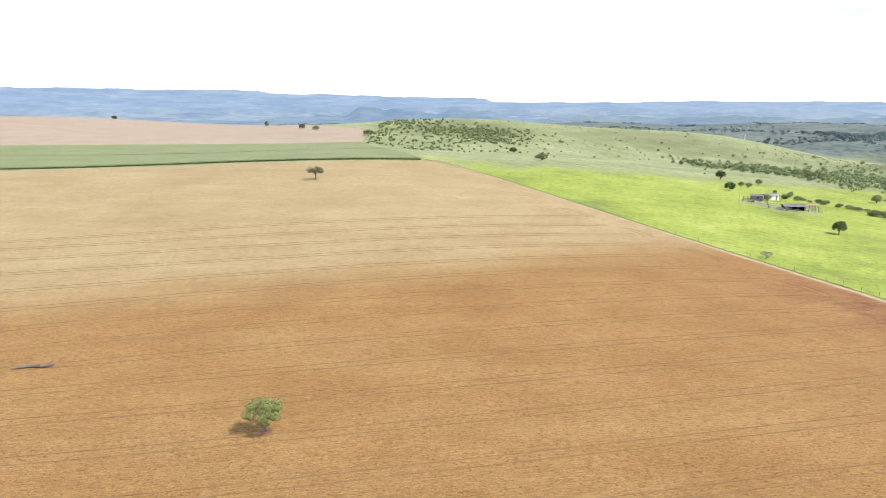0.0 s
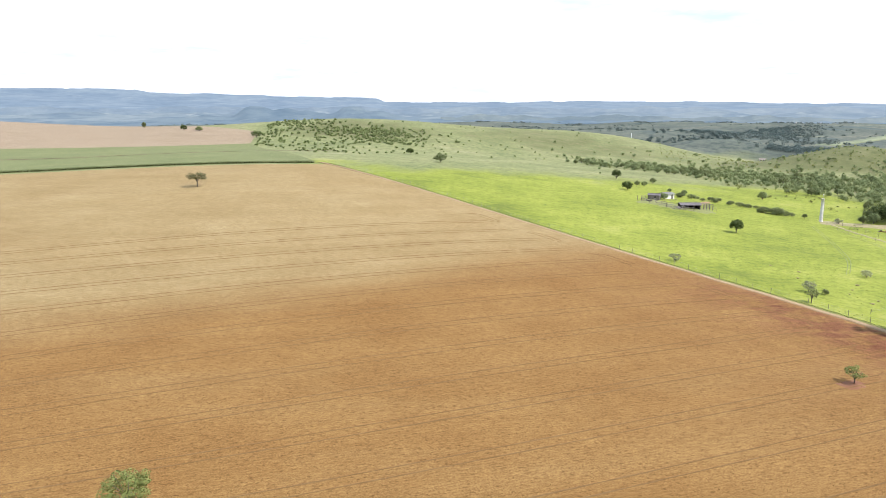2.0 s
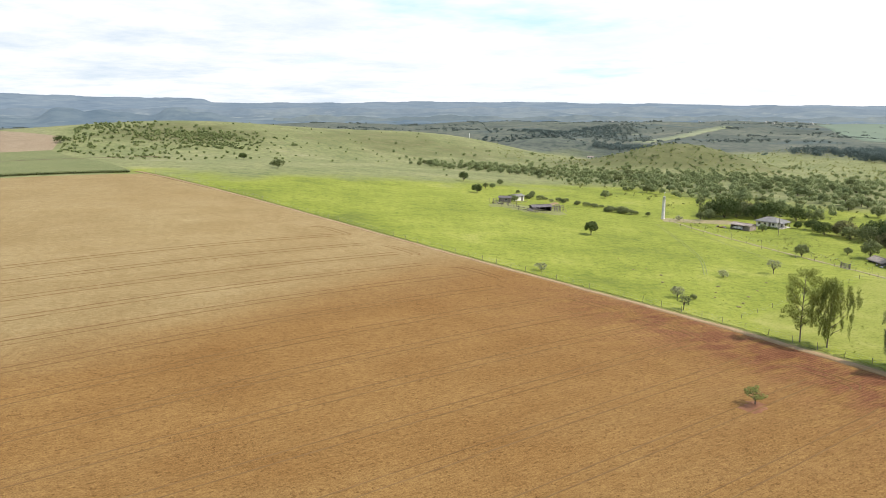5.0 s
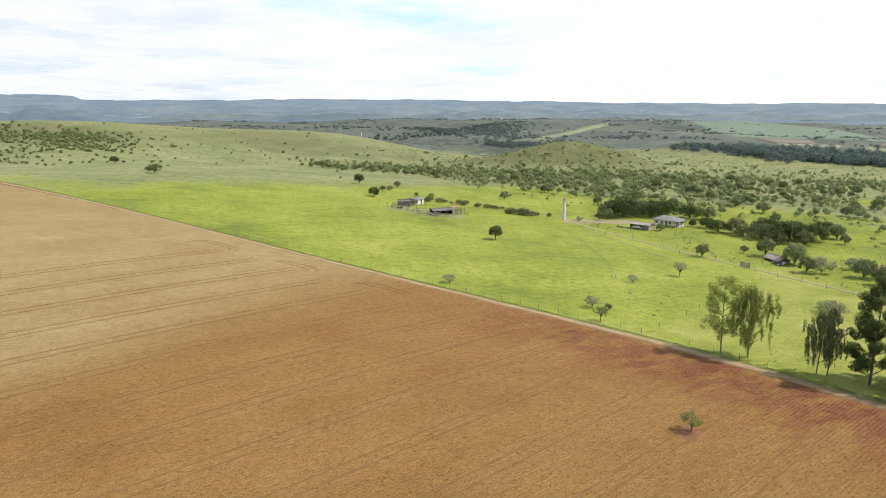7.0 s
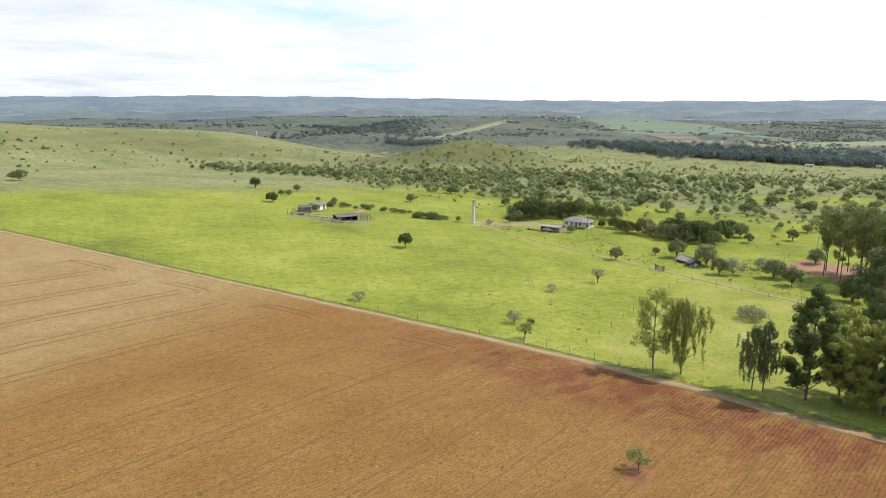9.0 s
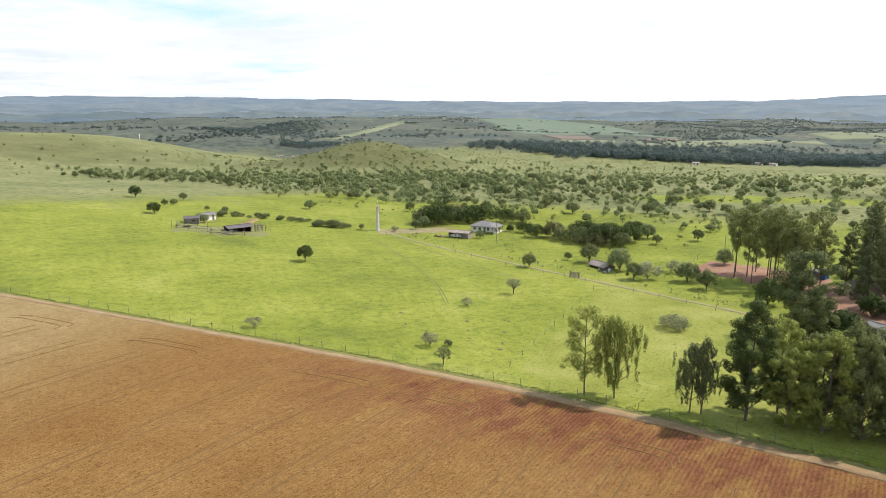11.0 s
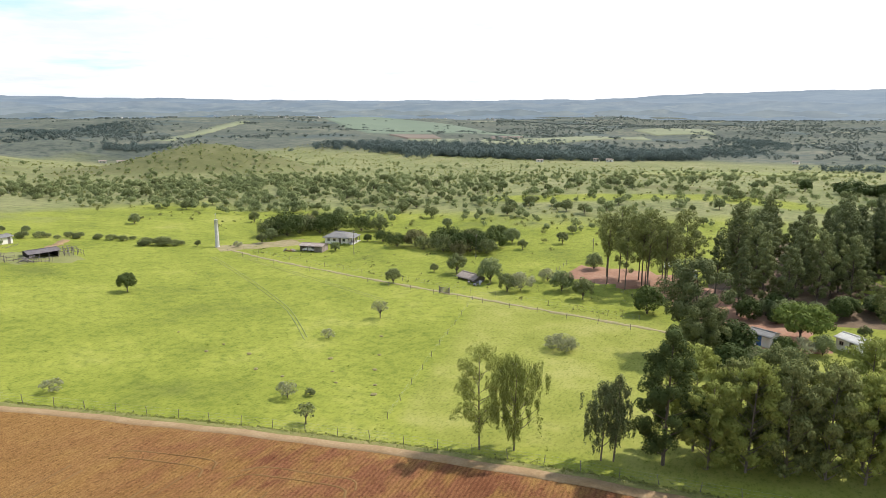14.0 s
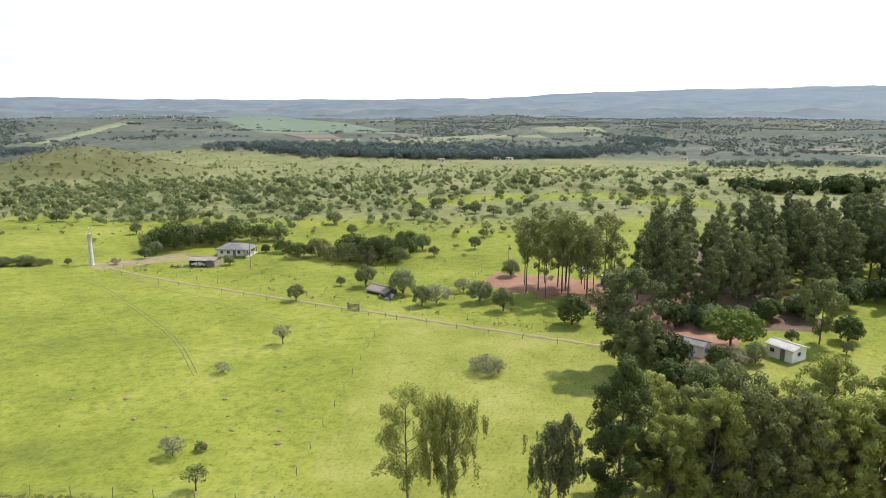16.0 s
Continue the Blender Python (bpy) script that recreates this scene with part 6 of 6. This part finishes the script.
lathe("pole", [(0.28, -1.0), (0.25, 3.0), (0.20, 5.6), (0.01, 5.7)], M_CARWHITE, mast, "", 10)
block("antenna", (-0.3, -0.15, 4.9), (0.3, 0.15, 5.5), M_CARWHITE, mast)
heap = thing("rubble_heap", 205.5, 62.5, "heap of pale rubble in the shade of the grove", "rubble")
rr = np.random.default_rng(4)
bm = bmesh.new()
for k in range(26):
    m = Matrix.Translation((2.6 * rr.normal(), 1.2 * rr.normal(), 0.2 + 0.7 * rr.random())) @ Euler(tuple(3 * rr.random(3))).to_matrix().to_4x4() @ Matrix.Diagonal((*(0.3 + 0.6 * rr.random(3)), 1))
    bmesh.ops.create_icosphere(bm, subdivisions=1, radius=0.9, matrix=m)
me = bpy.data.meshes.new("rubble")
bm.to_mesh(me)
bm.free()
me.materials.append(M_CONCRETE)
part("rubble", me, heap)
# specks of a town far off
bm = bmesh.new()
for k in range(90):
    a, d = radians(rr.choice([38, 46, 52, 57, 63, 72]) + 2.2 * rr.normal()), 2100 + 750 * rr.random()
    x, y = 30 + d * math.sin(a), 75 + d * math.cos(a)
    m = Matrix.Translation((x, y, ground_at(x, y) + 2.0)) @ Euler((0, 0, 3 * rr.random())).to_matrix().to_4x4() @ Matrix.Diagonal((5 + 6 * rr.random(), 4 + 4 * rr.random(), 3.0 + 2 * rr.random(), 1))
    bmesh.ops.create_cube(bm, size=1, matrix=m)
me = bpy.data.meshes.new("far_town")
bm.to_mesh(me)
bm.free()
me.materials.append(M_CONCRETE)
tagged(new("far_town", me), "white specks of a far town in the valley", "houses", kind="stuff")


# ---- wheel ruts, straw, tufts and mounds ----
def tramline(x, k):
    """Where the k-th pass of the sprayer runs, at a given x."""
    return 61 + 10.6 * k + 0.20 * x + 0.0003 * (x - 20) ** 2 * math.sin(k * 0.7)


def rut_mesh(lines, half, lift):
    verts, faces, n = [], [], 0
    for q in lines:
        tan = np.gradient(q, axis=0)
        tan /= np.linalg.norm(tan, axis=1, keepdims=True) + 1e-9
        side = np.stack([-tan[:, 1], tan[:, 0]], 1)
        rng = np.random.default_rng(len(q) + n)
        rows = []
        for f, dz in ((-1, -0.03), (-0.6, 0.012), (0.6, 0.012), (1, -0.03)):
            p = q + side * (half * f * (0.35 + 1.0 * rng.random((len(q), 1))))
            rows.append(np.concatenate([p, (height(p[:, 0], p[:, 1]) + lift + dz)[:, None]], 1))
        v = np.stack(rows, 1).reshape(-1, 3)
        verts.append(v)
        faces.append(grid_faces(4, len(q)) + n)
        n += len(v)
    return np.concatenate(verts), np.concatenate(faces)


for k in range(-4, 14):
    lines = []
    for off in (-0.95, 0.95):
        x = np.arange(-330.0, 110.0, 2.6)
        y = np.array([tramline(v, k) for v in x]) + off
        keep = (x < fence_x(np.clip(y, -50, 318)) - 13.5) & (y < 306 + 0.045 * x)
        if keep.sum() > 5:
            lines.append(np.stack([x, y], 1)[keep])
    if lines:
        v, f = rut_mesh(lines, 0.125, 0.25)
        tagged(new("wheel_track", np_mesh("wheel_track", v, f, M_RUT)), "pair of wheel ruts pressed into the stubble", "track", kind="structure")
# the sprayer's lane through the green crop
x = np.arange(-320.0, 10.0, 3.0)
lane = [np.stack([x, np.interp(x, [-320, -178, -118, -23, 10], [352, 356.6, 360, 405, 424]) + off], 1) for off in (-0.9, 0.9)]
v, f = rut_mesh(lane, 0.6, 0.86)
tagged(new("crop_lane", np_mesh("crop_lane", v, f, M_LITTER)), "narrow dark lane through the green crop", "track", kind="structure")
turns = []
for y0, y1 in ((162.5, 175.0), (136.5, 148.5), (121.0, 134.0), (207.0, 217.5), (186.0, 196.0), (96.0, 108.0)):
    for off in (0.0, 1.9):
        y = np.arange(y0, y1, 0.8)
        u = (y - y0) / (y1 - y0)
        turns.append(np.stack([fence_x(y) - 9.5 - off - 2.2 * (2 * np.abs(u - 0.5)) ** 9, y], 1))
v, f = rut_mesh(turns, 0.14, 0.255)
tagged(new("headland_tracks", np_mesh("headland_tracks", v, f, M_RUT)), "dark brown wheel ruts where machines turn at the headland", "tracks", kind="stuff")


tracks = []
for pts in ([(159, 227), (157.5, 223.4), (144.1, 196.6), (131.5, 174.2), (118.5, 158.5)], [(165, 224), (163.4, 218.4), (156.3, 190.3), (150.4, 169.6), (148, 162)]):
    p = np.asarray(pts, float)
    d = np.r_[0, np.cumsum(np.hypot(*np.diff(p, axis=0).T))]
    q = np.stack([np.interp(np.arange(0, d[-1], 1.5), d, p[:, c]) for c in range(2)], 1)
    for _ in range(20):
        q[1:-1] = (q[:-2] + 2 * q[1:-1] + q[2:]) / 4
    tracks += [q, q + [1.3, 0.5]]
v, f = rut_mesh(tracks, 0.14, 0.03)
tagged(new("pasture_tracks", np_mesh("pasture_tracks", v, f, M_TUFT_FLAT)), "faint wheel tracks worn across the pasture", "tracks", kind="stuff")


def scatter(name, x, y, lift, size, mat, label, seed, blades=3, tall_by=1.0):
    """Small upright tufts of pointed blades."""
    rng = np.random.default_rng(seed)
    n = len(x) * blades
    px, py = np.repeat(x, blades) + rng.normal(size=n) * size * 0.35, np.repeat(y, blades) + rng.normal(size=n) * size * 0.35
    pz = height(px, py) + lift
    a = rng.random(n) * 2 * np.pi
    s = size * (0.5 + rng.random(n))
    dx, dy = np.cos(a) * s * 0.35, np.sin(a) * s * 0.35
    lx, ly = rng.normal(size=n) * s * 0.45, rng.normal(size=n) * s * 0.45
    v = np.stack([np.stack([px - dx, py - dy, pz - 0.05], 1), np.stack([px + dx, py + dy, pz - 0.05], 1), np.stack([px + lx, py + ly, pz + s * tall_by], 1)], 1).reshape(-1, 3)
    return tagged(new(name, np_mesh(name, v, np.arange(3 * n).reshape(-1, 3), mat)), label, "grass", kind="stuff")


rng = np.random.default_rng(50)
n = 34000
y = 50 + 150 * rng.random(n) ** 1.25
x = fence_x(y) - 4.5 - (175 * rng.random(n))
scatter("stubble", x, y, 0.2, 0.11, M_STRAW, "dry brown straw standing in the field", 51, 3, 0.9)
n = 2800
y = 60 + 200 * rng.random(n)
x = fence_x(y) + 1 + 130 * rng.random(n) ** 1.2
keep = (np.sin(x / 7.0 + 2) * np.sin(y / 9.0) + np.sin(x / 3.1 - y / 4.3) > -1.6 + 2.2 * rng.random(n)) & ~((np.abs(x - 163) < 6) & (y < 228))
scatter("grass_tufts", x[keep], y[keep], 0.0, 0.42, M_TUFT, "tussocks of green grass on the pasture", 53, 5, 0.17)
# rank grass and weeds left ungrazed between the track, the yard and the farmhouse
n = 2200
y = 100 + 135 * rng.random(n)
x = np.interp(y, [92, 105, 133, 156, 190, 215, 233], [153, 156, 159, 161.5, 165, 167, 170]) + 2 + 46 * rng.random(n) ** 1.3
keep = (np.sin(x / 5.0) * np.sin(y / 6.5 + 1) + np.sin(x / 2.3 + y / 3.7) > -1.2 + 2.4 * rng.random(n)) & ~((y < 144) & (x > 181)) & ~((y > 204) & (x > 178))
scatter("rank_grass", x[keep], y[keep], 0.0, 0.34, M_RANK, "rank dry grass and weeds beside the track", 57, 5, 0.35)
scatter("rank_weeds", x[keep][::8] + 1.3, y[keep][::8] + 0.7, 0.0, 0.5, M_RANK, "leafy weeds in the rough grass", 58, 6, 0.7)
n = 6000
y = 30 + 285 * rng.random(n)
x = fence_x(y) + rng.normal(size=n) * 0.4
scatter("fence_weeds", x, y, 0.05, 0.22, M_RANK, "rank weeds along the fence line", 54, 4, 0.55)
# edge of the standing crop: a dark wall of stalks
n = 9000
x = -430 + 420 * rng.random(n)
y = 312 + 0.045 * x + 2 + 2.5 * rng.random(n)
scatter("crop_edge", x, y, 0.0, 0.55, M_LEAF, "dark edge of the standing green crop", 55, 4, 1.25)

mound_rng = np.random.default_rng(61)
bm = bmesh.new()
bmesh.ops.create_icosphere(bm, subdivisions=2, radius=1)
for vtx in bm.verts:
    d = vtx.co.copy()
    vtx.co = d * (1 + 0.22 * noise.noise(d * 2.3)) * 0.5
    vtx.co.z = vtx.co.z * (1.1 if d.z > 0 else 0.6)
mound_mesh = bpy.data.meshes.new("termite_mound")
bm.to_mesh(mound_mesh)
bm.free()
mound_mesh.materials.append(M_TERMITE)
MOUNDS = [(119.5, 143.5), (113.5, 140.1), (108.4, 136.4), (105.4, 134.5), (106.0, 141.7), (103.5, 155.2), (104.7, 167.4), (103.5, 149.8), (108.9, 168.0), (108.9, 179.2), (113.7, 149.0), (107.9, 161.1), (109.3, 145.0), (127.9, 149.0), (143.3, 214.8)]
for x, y in MOUNDS:
    s = 0.55 + 0.5 * mound_rng.random()
    ob = tagged(new("termite_mound", mound_mesh), "low worn reddish brown termite mound in the grass", "mound", "termite mounds")
    ob.matrix_world = pose(x, y, ground_at(x, y) + 0.04, 0, 0, 360 * mound_rng.random()) @ Matrix.Diagonal((s, s * 0.8, s * 0.36, 1))


def quad_sheet(name, corners, lift, mat, label, n=24):
    c = np.asarray(corners, float)
    u, v = np.meshgrid(np.linspace(0, 1, n), np.linspace(0, 1, n))
    u, v = u[..., None], v[..., None]
    xy = (1 - v) * ((1 - u) * c[0] + u * c[1]) + v * ((1 - u) * c[3] + u * c[2])
    return sheet(name, xy, lift, mat, label, "field", 4.0)


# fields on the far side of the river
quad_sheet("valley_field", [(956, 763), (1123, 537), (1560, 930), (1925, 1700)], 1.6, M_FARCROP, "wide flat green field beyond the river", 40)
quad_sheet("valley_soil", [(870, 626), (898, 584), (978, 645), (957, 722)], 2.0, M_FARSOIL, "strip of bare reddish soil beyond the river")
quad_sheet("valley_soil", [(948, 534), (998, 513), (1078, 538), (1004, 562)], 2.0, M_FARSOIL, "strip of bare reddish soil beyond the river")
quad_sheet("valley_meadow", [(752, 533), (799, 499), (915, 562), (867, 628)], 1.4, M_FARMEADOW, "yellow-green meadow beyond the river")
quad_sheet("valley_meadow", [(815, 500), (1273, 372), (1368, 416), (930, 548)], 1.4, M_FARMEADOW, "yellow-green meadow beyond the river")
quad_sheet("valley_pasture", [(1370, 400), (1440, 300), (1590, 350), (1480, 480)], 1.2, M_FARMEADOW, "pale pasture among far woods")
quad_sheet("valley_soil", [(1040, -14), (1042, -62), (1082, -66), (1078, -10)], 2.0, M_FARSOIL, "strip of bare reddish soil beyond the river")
quad_sheet("valley_clearing", [(560, 230), (600, 60), (650, 60), (640, 240)], 0.5, M_TUFT_FLAT, "yellow-green clearing before the river")
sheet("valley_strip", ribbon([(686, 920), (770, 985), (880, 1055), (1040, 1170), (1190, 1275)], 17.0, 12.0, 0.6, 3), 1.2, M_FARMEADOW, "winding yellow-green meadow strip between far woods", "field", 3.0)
# trodden ground and a sand heap by the cattle pens
sheet("pen_ground", ribbon([(114, 266), (121, 259), (128, 252), (137, 250)], 7.5, 1.5, 0.7, 8), 0.03, M_TRODDEN, "trodden olive ground in the cattle pens", "yard", 0.1)
sheet("sand_patch", ribbon([(136, 264), (141, 267), (147, 273)], 1.0, 0.8, 1.0, 9), 0.10, M_SAND, "patch of pale sand behind the cattle shed", "sand", 0.14)
